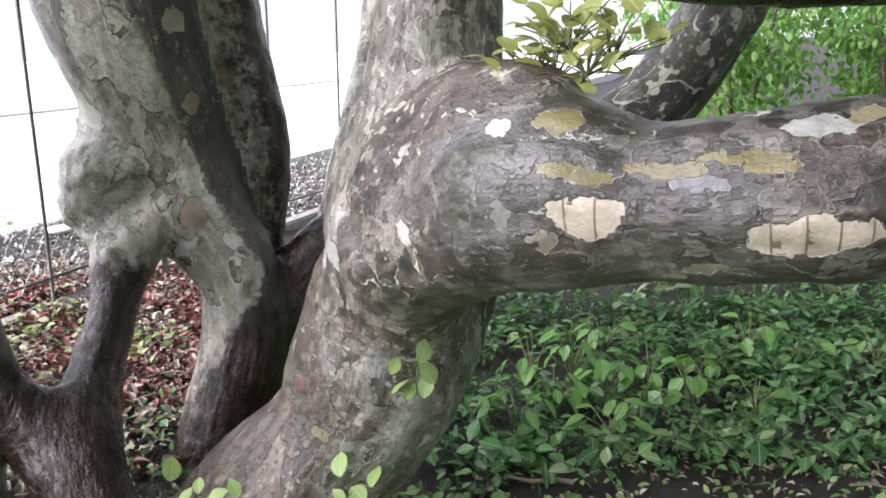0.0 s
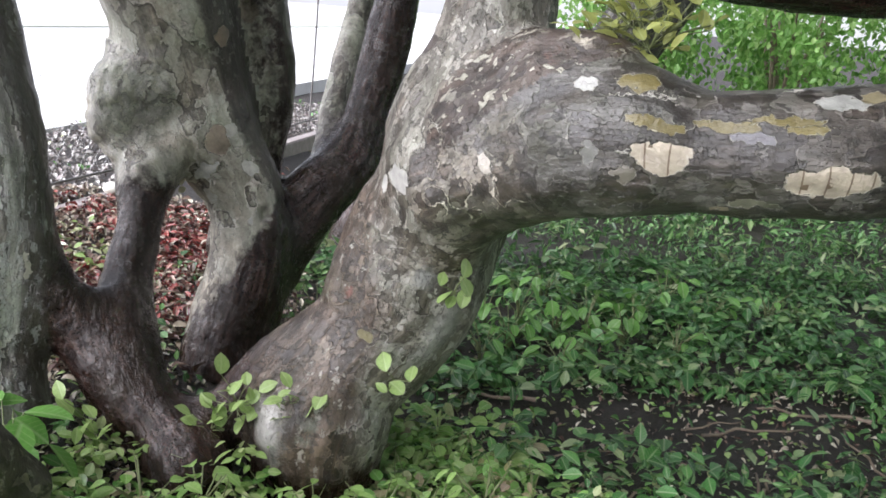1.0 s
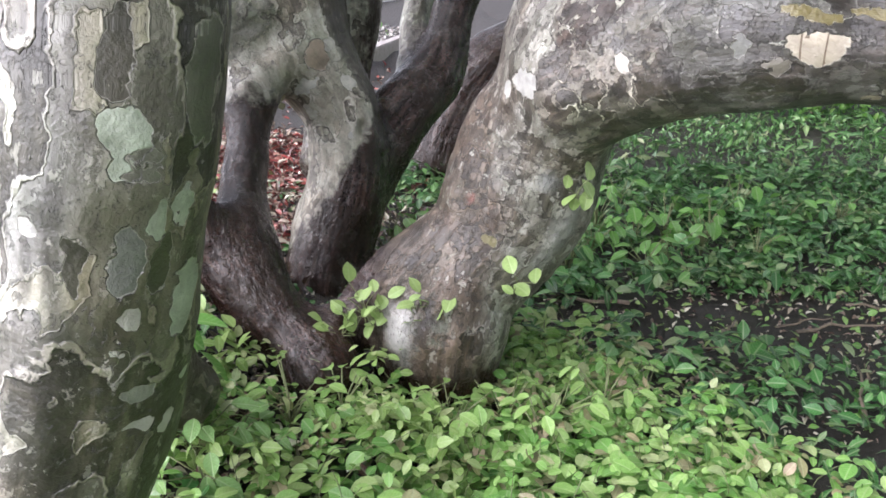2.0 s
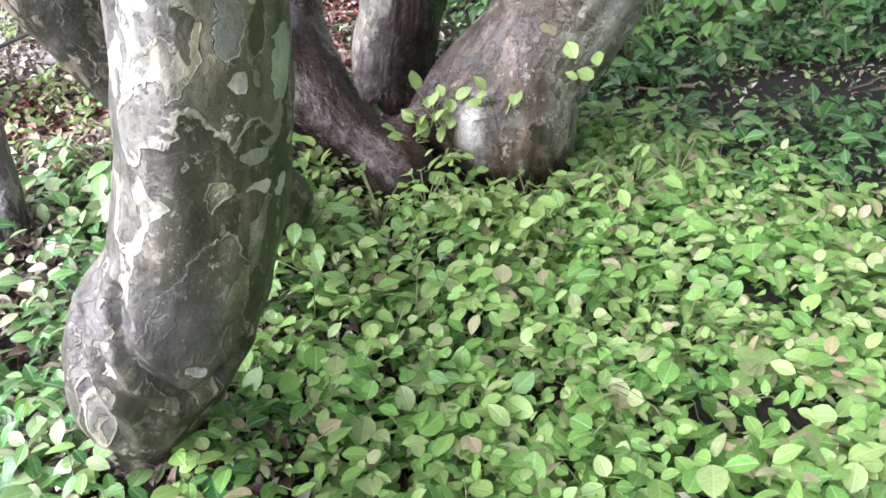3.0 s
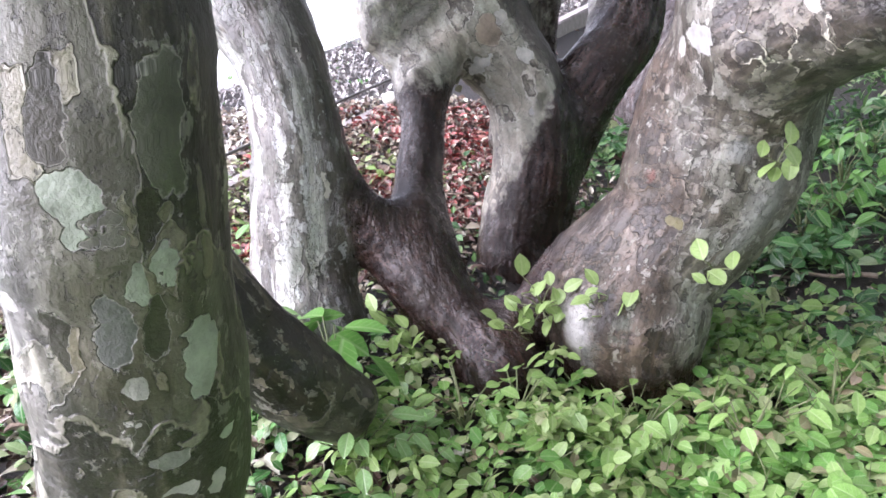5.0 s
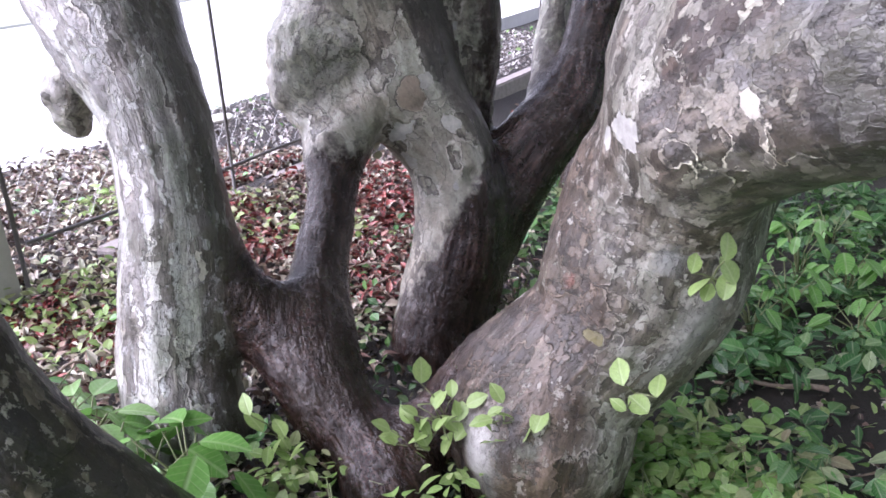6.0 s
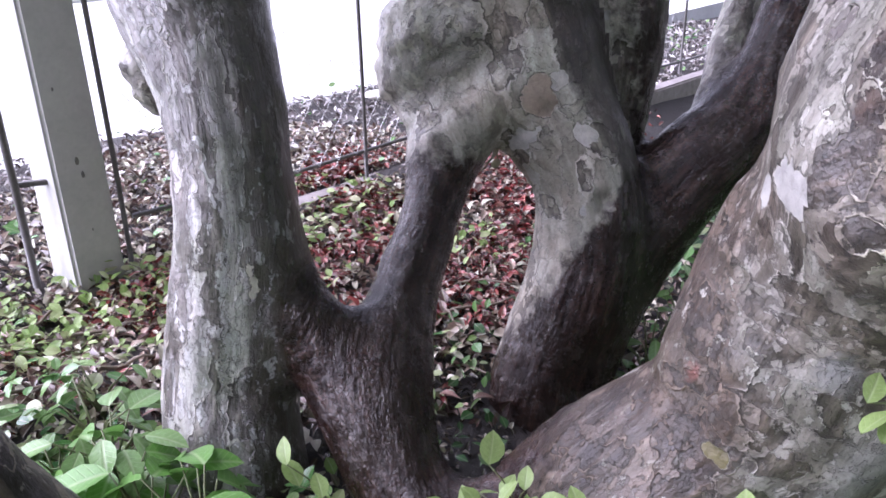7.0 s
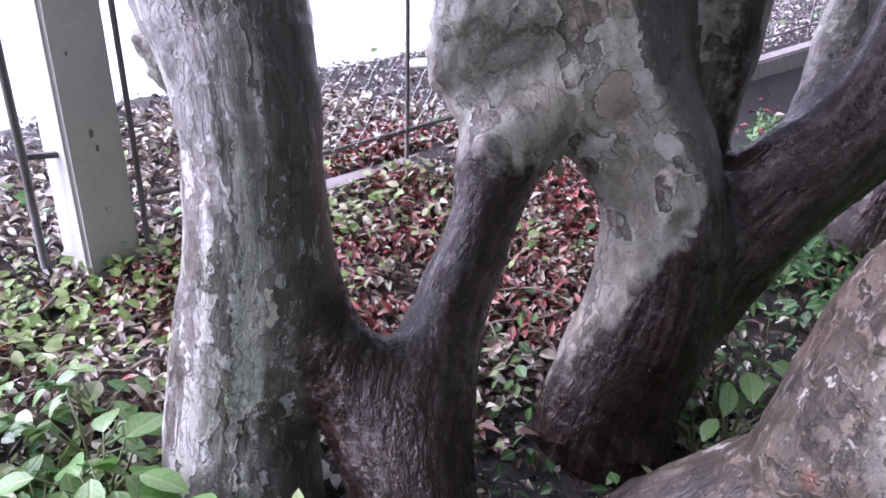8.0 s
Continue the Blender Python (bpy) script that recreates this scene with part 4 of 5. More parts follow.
def build_stems(root, stems, h, lo, hi, blend, names):
    V, Q = stem_surface(stems, h, lo, hi, blend)
    best, second = np.full(len(V), 9.0), np.full(len(V), 9.0)
    label = np.zeros(len(V), int)
    B = np.zeros_like(V)
    own = []
    wsum, damp = np.full(len(V), 1e-9), np.zeros(len(V))
    for i, s in enumerate(stems.values()):
        S = s["curve"]
        box = np.all((V > S[:, :3].min(0) - 0.35) & (V < S[:, :3].max(0) + 0.35), axis=1)
        b, d = bark_coords(S, V[box])
        if "grain" in s:
            b = bark_coords(stems[s["grain"]]["curve"], V[box])[0]
        idx = np.flatnonzero(box)
        full = np.zeros(V.shape, np.float32)
        full[idx] = b
        own.append(full)
        w = np.exp(-np.clip(d, -0.02, 0.6) / 0.022)
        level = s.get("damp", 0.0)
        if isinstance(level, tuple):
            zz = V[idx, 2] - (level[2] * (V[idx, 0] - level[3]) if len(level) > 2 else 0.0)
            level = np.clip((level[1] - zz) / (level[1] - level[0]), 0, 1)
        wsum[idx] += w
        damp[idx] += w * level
        m = d < best[idx]
        second[idx] = np.where(m, best[idx], np.minimum(second[idx], d))
        best[idx[m]], label[idx[m]], B[idx[m]] = d[m], i, b[m]
    N = normals_of(V, Q)
    # flutes along the grain, lumps, small dents
    fade = np.clip((second - best) / 0.05, 0, 1)
    disp = fade * 0.007 * vnoise(B * (1, 1, 0.2) + label[:, None] * 3.1, 0.06, 3) + 0.006 * vnoise(V, 0.13, 4) + 0.0025 * vnoise(V, 0.04, 6)
    disp += fade * 0.0018 * vnoise(B * (1, 1, 0.5), 0.02, 8) + crease(V)
    lumps = np.array([s.get("lumps", 0.0) for s in stems.values()])[label]
    disp += lumps * (vnoise(V, 0.045, 10) + 0.6 * vnoise(V, 0.022, 12))
    V = V + N * disp[:, None]
    N = normals_of(V, Q)
    fl = label[Q[:, 0]]
    for i, (key, s) in enumerate(stems.items()):
        f = Q[fl == i]
        if not len(f):
            continue
        used, inv = np.unique(f, return_inverse=True)
        me = mesh_from(names.get(key, "stem"), V[used], inv.reshape(-1, 4), s["mat"], True)
        at_ = me.attributes.new("bark", "FLOAT_VECTOR", "POINT")
        at_.data.foreach_set("vector", own[i][used].ravel())
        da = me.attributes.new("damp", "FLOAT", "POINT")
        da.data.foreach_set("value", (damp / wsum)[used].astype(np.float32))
        me.normals_split_custom_set_from_vertices(N[used].tolist())
        part(names.get(key, "stem"), me, root, s.get("label", ""))


tree = tagged(empty("tree", pose(0, 0, 0)), "old multi-stemmed tree with grey-brown flaking bark and fused stems", "tree")
NAMES = {"limb": "limb", "upper_limb": "limb", "limb_collar": "collar", "burl": "burl", "pale_knob": "burl", "burl_core": "burl", "main_knob": "burl", "main_root": "root", "main_back": "buttress", "web": "root"}
build_stems(tree, STEMS, 0.009, (-2.0, 0.3, -0.15), (2.0, 3.2, 2.65), 0.05, NAMES)

young = tagged(empty("young_tree", pose(0, 0, 0)), "slender young tree with smooth dark stem", "tree")
THIN = {"trunk": dict(mat=BARK_LEAN, damp=0.42, path=[(-1.575, 1.301, 0.137, 0.059), (-1.578, 1.374, 0.267, 0.047), (-1.637, 1.549, 0.431, 0.048), (-1.719, 1.692, 0.611, 0.048), (-1.705, 1.742, 0.922, 0.050), (-1.624, 1.744, 1.341, 0.049), (-1.533, 1.708, 2.167, 0.035)])}
build_stems(young, THIN, 0.008, (-1.9, 1.0, 0.1), (-1.35, 1.8, 2.25), 0.03, {"trunk": "trunk"})

far_tree = tagged(empty("leaning_tree", pose(0, 0, 0)), "thick dark leaning tree trunk with flaking bark", "tree")
# the damp value only turns the lower trunk dark brown
FAR = {"trunk": dict(mat=BARK_FAR, damp=(0.6, 1.0), path=[(-0.15, 3.50, -0.2, 0.24), (-0.10, 3.52, 0.25, 0.20), (0.10, 3.57, 0.55, 0.18), (0.50, 3.66, 0.72, 0.17), (0.93, 3.78, 0.95, 0.17), (1.27, 3.88, 1.38, 0.17), (1.8, 4.0, 2.2, 0.15)])}
build_stems(far_tree, FAR, 0.02, (-0.5, 3.1, -0.25), (2.2, 4.3, 2.4), 0.03, {"trunk": "trunk"})


# ---- leaves ----
def leaf_shape(wide, fold, curl, rows=((0.2, 0.32), (0.45, 0.5), (0.72, 0.36))):
    """A pointed oval blade one unit long, folded along its rib: vertices and triangles."""
    V = [(0, 0, 0)]
    for y, w in rows:
        z = -curl * y * y
        V += [(-w * wide, y, z + fold * w * wide), (0, y, z), (w * wide, y, z + fold * w * wide)]
    V.append((0, 1, -curl))
    T = [(0, 2, 1), (0, 3, 2)]
    for k in range(len(rows) - 1):
        for side_ in (0, 1):
            a = 1 + 3 * k + side_
            T += [(a, a + 1, a + 4), (a, a + 4, a + 3)]
    e = 1 + 3 * (len(rows) - 1)
    T += [(e, e + 1, e + 3), (e + 1, e + 2, e + 3)]
    return np.array(V, float), np.array(T)


def blade_coords(me, V0, n):
    """Each blade's own coordinates, for its rib and veins."""
    a = me.attributes.new("blade", "FLOAT_VECTOR", "POINT")
    a.data.foreach_set("vector", np.tile(V0.astype(np.float32), (n, 1)).ravel())
    return me


def scatter(name, P, yaw, pitch, roll, size, shape, mat):
    """Many blades as one mesh: places, three turns in radians and lengths."""
    V0, F0 = shape
    n = len(P)
    cr, sr = np.cos(roll), np.sin(roll)
    cp, sp = np.cos(pitch), np.sin(pitch)
    cy, sy = np.cos(yaw), np.sin(yaw)
    x = V0[None, :, 0] * size[:, None]
    y = V0[None, :, 1] * size[:, None]
    z = V0[None, :, 2] * size[:, None]
    x, z = x * cr[:, None] + z * sr[:, None], -x * sr[:, None] + z * cr[:, None]
    y, z = y * cp[:, None] - z * sp[:, None], y * sp[:, None] + z * cp[:, None]
    x, y = x * cy[:, None] - y * sy[:, None], x * sy[:, None] + y * cy[:, None]
    V = np.stack([x + P[:, 0:1], y + P[:, 1:2], z + P[:, 2:3]], 2).reshape(-1, 3)
    F = (F0[None] + (np.arange(n) * len(V0))[:, None, None]).reshape(-1, 3)
    return blade_coords(mesh_from(name, V, F, mat, True), V0, n)


rng = np.random.default_rng(7)
OVAL = leaf_shape(0.62, 0.25, 0.15)
SLIM = leaf_shape(0.38, 0.3, 0.3)
CURLED = leaf_shape(0.5, 0.9, 0.45)
EDGE = ((0.07, 0.17), (0.16, 0.33), (0.28, 0.42), (0.40, 0.50), (0.52, 0.485), (0.64, 0.46), (0.76, 0.34), (0.87, 0.22), (0.95, 0.08))
OVAL_SOFT = leaf_shape(0.60, 0.22, 0.2, ((0.10, 0.24), (0.28, 0.44), (0.50, 0.5), (0.72, 0.40), (0.89, 0.19)))
ROUND_SOFT = leaf_shape(0.78, 0.18, 0.15, ((0.08, 0.26), (0.26, 0.46), (0.50, 0.5), (0.74, 0.40), (0.90, 0.2)))
OVAL_FINE = leaf_shape(0.62, 0.22, 0.22, EDGE)
ROUND_FINE = leaf_shape(0.80, 0.18, 0.15, EDGE)


def inside_stem(P):
    """True where a point lies within a stem's foot."""
    out = np.zeros(len(P), bool)
    for s in STEMS.values():
        for c in s["curve"]:
            if c[2] < 0.75:
                out |= ((P - c[:3]) ** 2).sum(1) < (c[3] + 0.006) ** 2
    return out


def bed(name, n, x0, x1, y0, y1, keep, height, size, shape, mat, label, tilt=0.5, tuft=1):
    """A bed of low leaves over a stretch of ground, thinned by keep(x, y); tuft: how many leaves spread from each stalk."""
    x, y = rng.uniform(x0, x1, n // tuft), rng.uniform(y0, y1, n // tuft)
    k = rng.uniform(0, 1, n // tuft) < keep(x, y)
    x, y = x[k], y[k]
    n = len(x)
    lift = rng.uniform(0, 1, n) ** 0.7
    z = ground_z(x, y) + height[0] + (height[1] - height[0]) * lift * (0.65 + 0.35 * vnoise(np.stack([x, y, x * 0], 1), 0.14, 9))
    P = np.stack([x, y, z], 1)
    yaw = rng.uniform(0, 6.283, n)
    if tuft > 1:
        turn = np.tile(np.arange(tuft), n)
        yaw = np.repeat(yaw, tuft) + turn * (6.283 / tuft) + rng.normal(0, 0.35, n * tuft)
        P = np.repeat(P, tuft, 0)
        out = rng.uniform(0.002, 0.016, n * tuft)
        P += np.stack([-np.sin(yaw) * out, np.cos(yaw) * out, rng.uniform(-0.022, 0.006, n * tuft)], 1)
    q = (P[:, 0] - FENCE0[0]) * FNRM[0] + (P[:, 1] - FENCE0[1]) * FNRM[1]
    ok = ~inside_stem(P) & ~((q > -0.085) & (q < 0.035) & (P[:, 1] > 2.6))
    P, yaw = P[ok], yaw[ok]
    n = len(P)
    grow = 1 + 0.2 * vnoise(P * (1, 1, 0), 0.22, 13)
    me = scatter(name, P, yaw, rng.normal(-0.05, tilt * 0.8, n), rng.normal(0, tilt * 0.7, n), (size[0] + (size[1] - size[0]) * rng.uniform(0, 1, n) ** 1.6) * grow, shape, mat)
    return tagged(part(name, me), label, "ground cover", kind="stuff")


def patch(x, y, scale, seed):
    return vnoise(np.stack([x, y, x * 0], 1), scale, seed)


def near_keep(x, y):
    d = 1.0 / (1 + np.exp((x - (0.43 - 0.42 * (y - 1.08))) / 0.05))
    gap = np.clip(1.25 + 0.9 * patch(x, y, 0.2, 21), 0.25, 1)
    for bx, by, br in ((-0.19, 0.74, 0.012), (-0.28, 0.42, 0.014), (-0.05, 0.62, 0.010), (-0.62, 1.22, 0.008), (0.05, 0.95, 0.010)):
        gap = gap * (1 - 0.8 * np.exp(-((x - bx) ** 2 + (y - by) ** 2) / br))
    core = 1 - 0.9 * np.exp(-((x + 0.72) ** 2 + (y - 1.95) ** 2) / 0.09)
    left = 1.0 / (1 + np.exp((-0.80 - x - 0.30 * (1.2 - y)) / 0.10))
    back = 1.0 / (1 + np.exp((y - np.where(x > -0.25, 1.95, 1.58)) / 0.05))
    return d * gap * core * left * back


bed("ground_cover", 32000, -1.6, 1.2, -0.5, 2.1, near_keep, (0.01, 0.14), (0.022, 0.056), OVAL_SOFT, LEAF_NEAR, "dense carpet of fresh green oval seedling leaves on the soil", 0.5, 4)
bed("ground_cover", 17000, -1.6, 1.2, -0.5, 2.1, near_keep, (0.0, 0.075), (0.03, 0.055), OVAL, LEAF_UNDER, "lower leaves of the seedling carpet, their shade put into the colour", 0.45, 3)
bed("ground_cover", 8000, -1.6, 1.2, -0.5, 2.1, near_keep, (0.02, 0.15), (0.024, 0.056), ROUND_SOFT, LEAF_NEAR, "rounder green seedling leaves in the carpet", 0.5, 3)
bed("ground_cover", 12000, -1.6, 1.2, -0.5, 2.1, lambda x, y: near_keep(x, y) * np.clip(1.6 * patch(x, y, 0.16, 23) - 0.25, 0.02, 1), (0.03, 0.15), (0.022, 0.046), OVAL_SOFT, LEAF_TAN, "pinkish tan young leaves among the green ones", 0.6, 4)


bed("ground_cover", 1500, -0.95, -0.35, 1.15, 1.62, lambda x, y: np.clip(0.55 + 1.2 * patch(x, y, 0.12, 25), 0, 1), (0.06, 0.19), (0.024, 0.046), OVAL_SOFT, LEAF_SPRIG, "pale cream-green young leaves below the stems", 0.6, 4)


def stalks(n, x0, x1, y0, y1, keep, height, label):
    """Thin arching stalks of the seedlings, as one mesh."""
    out = []
    x, y = rng.uniform(x0, x1, n), rng.uniform(y0, y1, n)
    k = rng.uniform(0, 1, n) < keep(x, y)
    for px, py in zip(x[k], y[k]):
        a, h, lean_ = rng.uniform(0, 6.283), height * rng.uniform(0.6, 1.15), rng.uniform(0.02, 0.10)
        z = float(ground_z(px, py))
        pts = [(px + lean_ * t * t * math.cos(a), py + lean_ * t * t * math.sin(a), z + h * t * (1.3 - 0.35 * t)) for t in (0.0, 0.35, 0.7, 1.0)]
        out.append(tube(pts, (0.0016, 0.0014, 0.0011, 0.0008), 4))
    v, q = join(out)
    return tagged(part("seedling_stalks", mesh_from("seedling_stalks", v, q, STALK, True)), label, "stalks", kind="stuff")


stalks(1300, -1.5, 1.1, -0.3, 2.0, near_keep, 0.13, "thin pale stalks of the seedlings")


def left_keep(x, y):
    g = np.clip(0.8 + 1.1 * patch(x, y, 0.2, 31), 0.1, 1)
    return g * np.exp(-np.maximum(y - 1.45, 0) / 0.15) / (1 + np.exp(np.clip((x + 1.06) / 0.05, -50, 50)))


bed("ground_cover", 13000, -2.3, -0.7, -0.4, 2.2, left_keep, (0.01, 0.13), (0.03, 0.06), OVAL_SOFT, LEAF_BLUE, "glossy green leaves growing through the litter", 0.55, 4)


def right_keep(x, y):
    d = 1.0 / (1 + np.exp(-(x - (0.45 - 0.42 * (y - 1.08))) / 0.06))
    bare = 1 - 0.96 * np.exp(-((((x - 0.8) / 0.75) ** 2 + ((y - 1.93 + 0.15 * (x - 0.8)) / 0.36) ** 2) ** 2))
    shade = 1 - 0.65 * np.exp(-((x + 0.1) ** 2 + (y - 2.75) ** 2) / 0.16)
    return shade * d * bare * np.clip(0.75 + 1.2 * patch(x, y, 0.22, 41), 0.06, 1)


bed("ground_cover", 20000, -0.6, 3.2, 1.0, 5.2, right_keep, (0.0, 0.11), (0.028, 0.06), SLIM, LEAF_MID, "dark green low weeds and seedlings", 0.8)
bed("ground_cover", 12000, -0.5, 2.4, 1.3, 3.6, right_keep, (0.02, 0.17), (0.03, 0.075), OVAL, LEAF_MID, "green leafy weeds", 0.5, 5)
bed("ground_cover", 12000, 0.5, 9.0, 3.4, 9.0, lambda x, y: np.clip(0.9 + patch(x, y, 0.5, 43), 0.2, 1), (0.0, 0.15), (0.05, 0.10), SLIM, LEAF_MID, "far carpet of green weeds", 0.8)
bed("ground_cover", 900, 0.0, 1.6, 1.3, 2.4, lambda x, y: 0.6 + 0 * x, (0.0, 0.05), (0.02, 0.04), OVAL, LEAF_NEAR, "scattered small seedlings on bare soil", 0.6)


bed("leaf_litter", 1800, 0.0, 1.7, 1.3, 2.6, lambda x, y: 0.8 + 0 * x, (0.0, 0.02), (0.012, 0.032), CURLED, LEAF_DEAD, "small brown leaf scraps on bare soil", 0.7)


bed("ground_cover", 9000, -2.2, 5.5, -4.5, 0.6, lambda x, y: np.where((y > -0.45) & (x < 1.1), 0.0, 0.9), (0.0, 0.12), (0.05, 0.09), OVAL, LEAF_MID, "green seedlings over the open ground", 0.6)
bed("leaf_litter", 5000, -4.5, -1.0, -3.0, 1.2, lambda x, y: 0.8 + 0 * x, (0.0, 0.04), (0.03, 0.07), CURLED, LEAF_DEAD, "scattered brown and cream fallen leaves", 0.7)


def strip_keep(x, y):
    q = (x - FENCE0[0]) * FNRM[0] + (y - FENCE0[1]) * FNRM[1]
    return ((q < -0.08) & (q > -1.6)) * 0.95


# dark leaves added over bare soil to stand for shade below the kerb
bed("leaf_litter", 1500, -0.9, 1.9, 3.0, 8.5, strip_keep, (0.0, 0.03), (0.03, 0.06), CURLED, LEAF_RED, "dark fallen leaves added for the shade below the kerb", 0.7)


def open_soil(x, y):
    """Less grows and lies on the dark soil between the stems."""
    return 1 - 0.8 * np.exp(-(((x + 0.68) ** 2 + (y - 1.95) ** 2) / 0.12) ** 2)


def litter_keep(x, y):
    return np.clip(1.0 / (1 + np.exp((x + 0.85) / 0.12)) + np.exp(-((x + 0.75) ** 2 + (y - 2.65) ** 2) / 0.2), 0, 1) * open_soil(x, y)


bed("leaf_litter", 31000, -2.8, -0.2, 0.4, 4.0, litter_keep, (0.0, 0.045), (0.018, 0.05), CURLED, LEAF_DEAD, "brown and cream fallen leaves", 0.7)
bed("leaf_litter", 11000, -1.9, -0.6, 2.1, 3.8, lambda x, y: np.clip(0.3 + 1.2 * patch(x, y, 0.25, 51), 0, 1) * open_soil(x, y), (0.01, 0.045), (0.024, 0.052), CURLED, LEAF_RED, "dark red fallen leaves below the kerb", 0.6)
bed("leaf_litter", 900, -2.2, -1.3, 1.6, 2.6, lambda x, y: np.clip(0.2 + 1.2 * patch(x, y, 0.2, 53), 0, 1), (0.01, 0.05), (0.03, 0.055), SLIM, LEAF_RED, "dark red fallen leaves by the post", 0.6)
bed("ground_cover", 6500, -2.2, -0.6, 1.5, 3.4, lambda x, y: np.clip(-0.2 + 0.6 * (x < -1.3) + 1.3 * patch(x, y, 0.25, 57), 0, 1) * open_soil(x, y), (0.01, 0.08), (0.02, 0.046), OVAL_SOFT, LEAF_SPRIG, "pale green seedlings among the litter", 0.6)
bed("leaf_litter", 2600, -1.05, -0.25, 1.55, 2.6, lambda x, y: 0.8 + 0 * x, (0.0, 0.022), (0.012, 0.034), CURLED, LEAF_DARK, "dark brown leaf scraps between the stems", 0.7)
bed("ground_cover", 1300, -1.0, 0.1, 1.85, 3.1, lambda x, y: 0.45 + 0 * x, (0.01, 0.06), (0.025, 0.045), OVAL, LEAF_MID, "small green leaves between the stems", 0.7)


def bank_keep(x, y):
    q = (x - FENCE0[0]) * FNRM[0] + (y - FENCE0[1]) * FNRM[1]
    return ((q > 0.03) & (q < 1.38)) * 1.0


bed("leaf_litter", 34000, -4.2, 1.5, 0.8, 9.0, bank_keep, (0.0, 0.05), (0.02, 0.052), CURLED, LEAF_BANK, "pale fallen leaves on the bank behind the fence", 0.7)
bed("ground_cover", 3500, -4.2, 1.5, 0.8, 9.0, lambda x, y: bank_keep(x, y) * np.clip(0.35 + 1.2 * patch(x, y, 0.3, 61), 0, 1), (0.02, 0.09), (0.03, 0.06), OVAL, LEAF_BLUE, "ivy leaves creeping on the bank", 0.6)


# ---- shrubs, and unseen leaves overhead ----
def leaf_cloud(name, centres, radii, n, size, shape, mat, droop=0.5):
    """Leaves gathered in uneven clumps round the given centres."""
    C, R = np.array(centres, float), np.array(radii, float)
    k = rng.integers(0, len(C), n)
    v = rng.normal(0, 1, (n, 3))
    v /= np.linalg.norm(v, axis=1)[:, None]
    P = C[k] + v * (R[k] * rng.uniform(0.25, 1.0, n) ** 0.5)[:, None] * (1, 1, 0.8)
    return scatter(name, P, rng.uniform(0, 6.283, n), rng.normal(-droop, 0.6, n), rng.normal(0, 0.6, n), rng.uniform(size[0], size[1], n), shape, mat)


def unseen_crown(root, tips, n):
    """Unseen clumps of leaves overhead, many away from the stems, added to block light; uneven and with gaps."""
    r = random.Random(77)
    cs, rs = [], []
    for x, y, z, reach in tips:
        for _ in range(16):
            a, d = r.uniform(0, 6.283), reach * r.uniform(0.1, 1.0)
            cs.append((x + d * math.cos(a), y + d * math.sin(a), z + r.uniform(-0.25, 0.9)))
            rs.append(r.uniform(0.15, 0.4))
    part("unseen_crown", leaf_cloud("unseen_crown", cs, rs, n, (0.06, 0.10), OVAL, LEAF_TREE, 0.5), root)


# tips are set where their leaves keep sun and sky off the stems
unseen_crown(tree, [(-0.2, 2.3, 2.5, 1.0), (0.6, 2.0, 2.4, 0.9), (-0.9, 2.9, 2.6, 0.9), (0.9, 3.0, 2.6, 1.1), (1.7, 1.6, 2.3, 0.9), (-0.05, 3.2, 2.6, 0.9), (1.9, 2.6, 2.6, 1.0), (1.0, 0.6, 2.5, 1.0), (2.2, 0.3, 2.5, 1.0), (0.2, 1.2, 2.6, 0.8), (1.4, -0.6, 2.6, 1.0), (0.3, -0.4, 2.8, 0.8), (1.2, 1.6, 2.6, 1.0), (0.0, 0.4, 2.9, 0.9), (2.6, -0.8, 2.7, 1.0), (-0.2, -1.2, 3.0, 1.0), (-1.9, 0.25, 2.4, 0.65), (-2.35, -0.35, 2.4, 0.65), (0.9, -0.2, 2.5, 0.9), (0.4, 0.8, 2.7, 0.8), (2.0, 1.0, 2.5, 0.9), (0.9, -1.4, 2.8, 0.9), (1.6, 2.2, 2.7, 0.9), (0.5, 2.6, 2.8, 0.8)], 125000)


def shrub(x, y, height, width, n, seed):
    """A leafy shrub: several rising branches and clumps of leaves along them."""
    r = random.Random(seed)
    z0 = float(ground_z(x, y)) - 0.05
    ob = tagged(empty("shrub", pose(x, y, z0)), "leafy bright green shrub with drooping twigs", "shrub", "shrubs behind the tree")
    cs, rs = [], []
    for i in range(9):
        a = r.uniform(0, 6.283)
        reach = width * r.uniform(0.4, 1.0)
        pts = [(reach * t * math.cos(a) * (0.4 + 0.6 * t), reach * t * math.sin(a) * (0.4 + 0.6 * t), height * r.uniform(0.75, 1.0) * t * (1.25 - 0.3 * t)) for t in np.linspace(0, 1, 7)]
        v, q = tube(pts, np.linspace(0.022, 0.004, 7), 6)
        part("branch", mesh_from("branch", v, q, TWIG, True), ob)
        for p in pts[1:]:
            for _ in range(3):
                cs.append((p[0] + r.uniform(-0.3, 0.3), p[1] + r.uniform(-0.3, 0.3), max(p[2] + r.uniform(-0.35, 0.2), 0.05)))
                rs.append(r.uniform(0.12, 0.3))
    part("foliage", leaf_cloud("foliage", cs, rs, n, (0.035, 0.07), OVAL, LEAF_TREE, 0.7), ob)


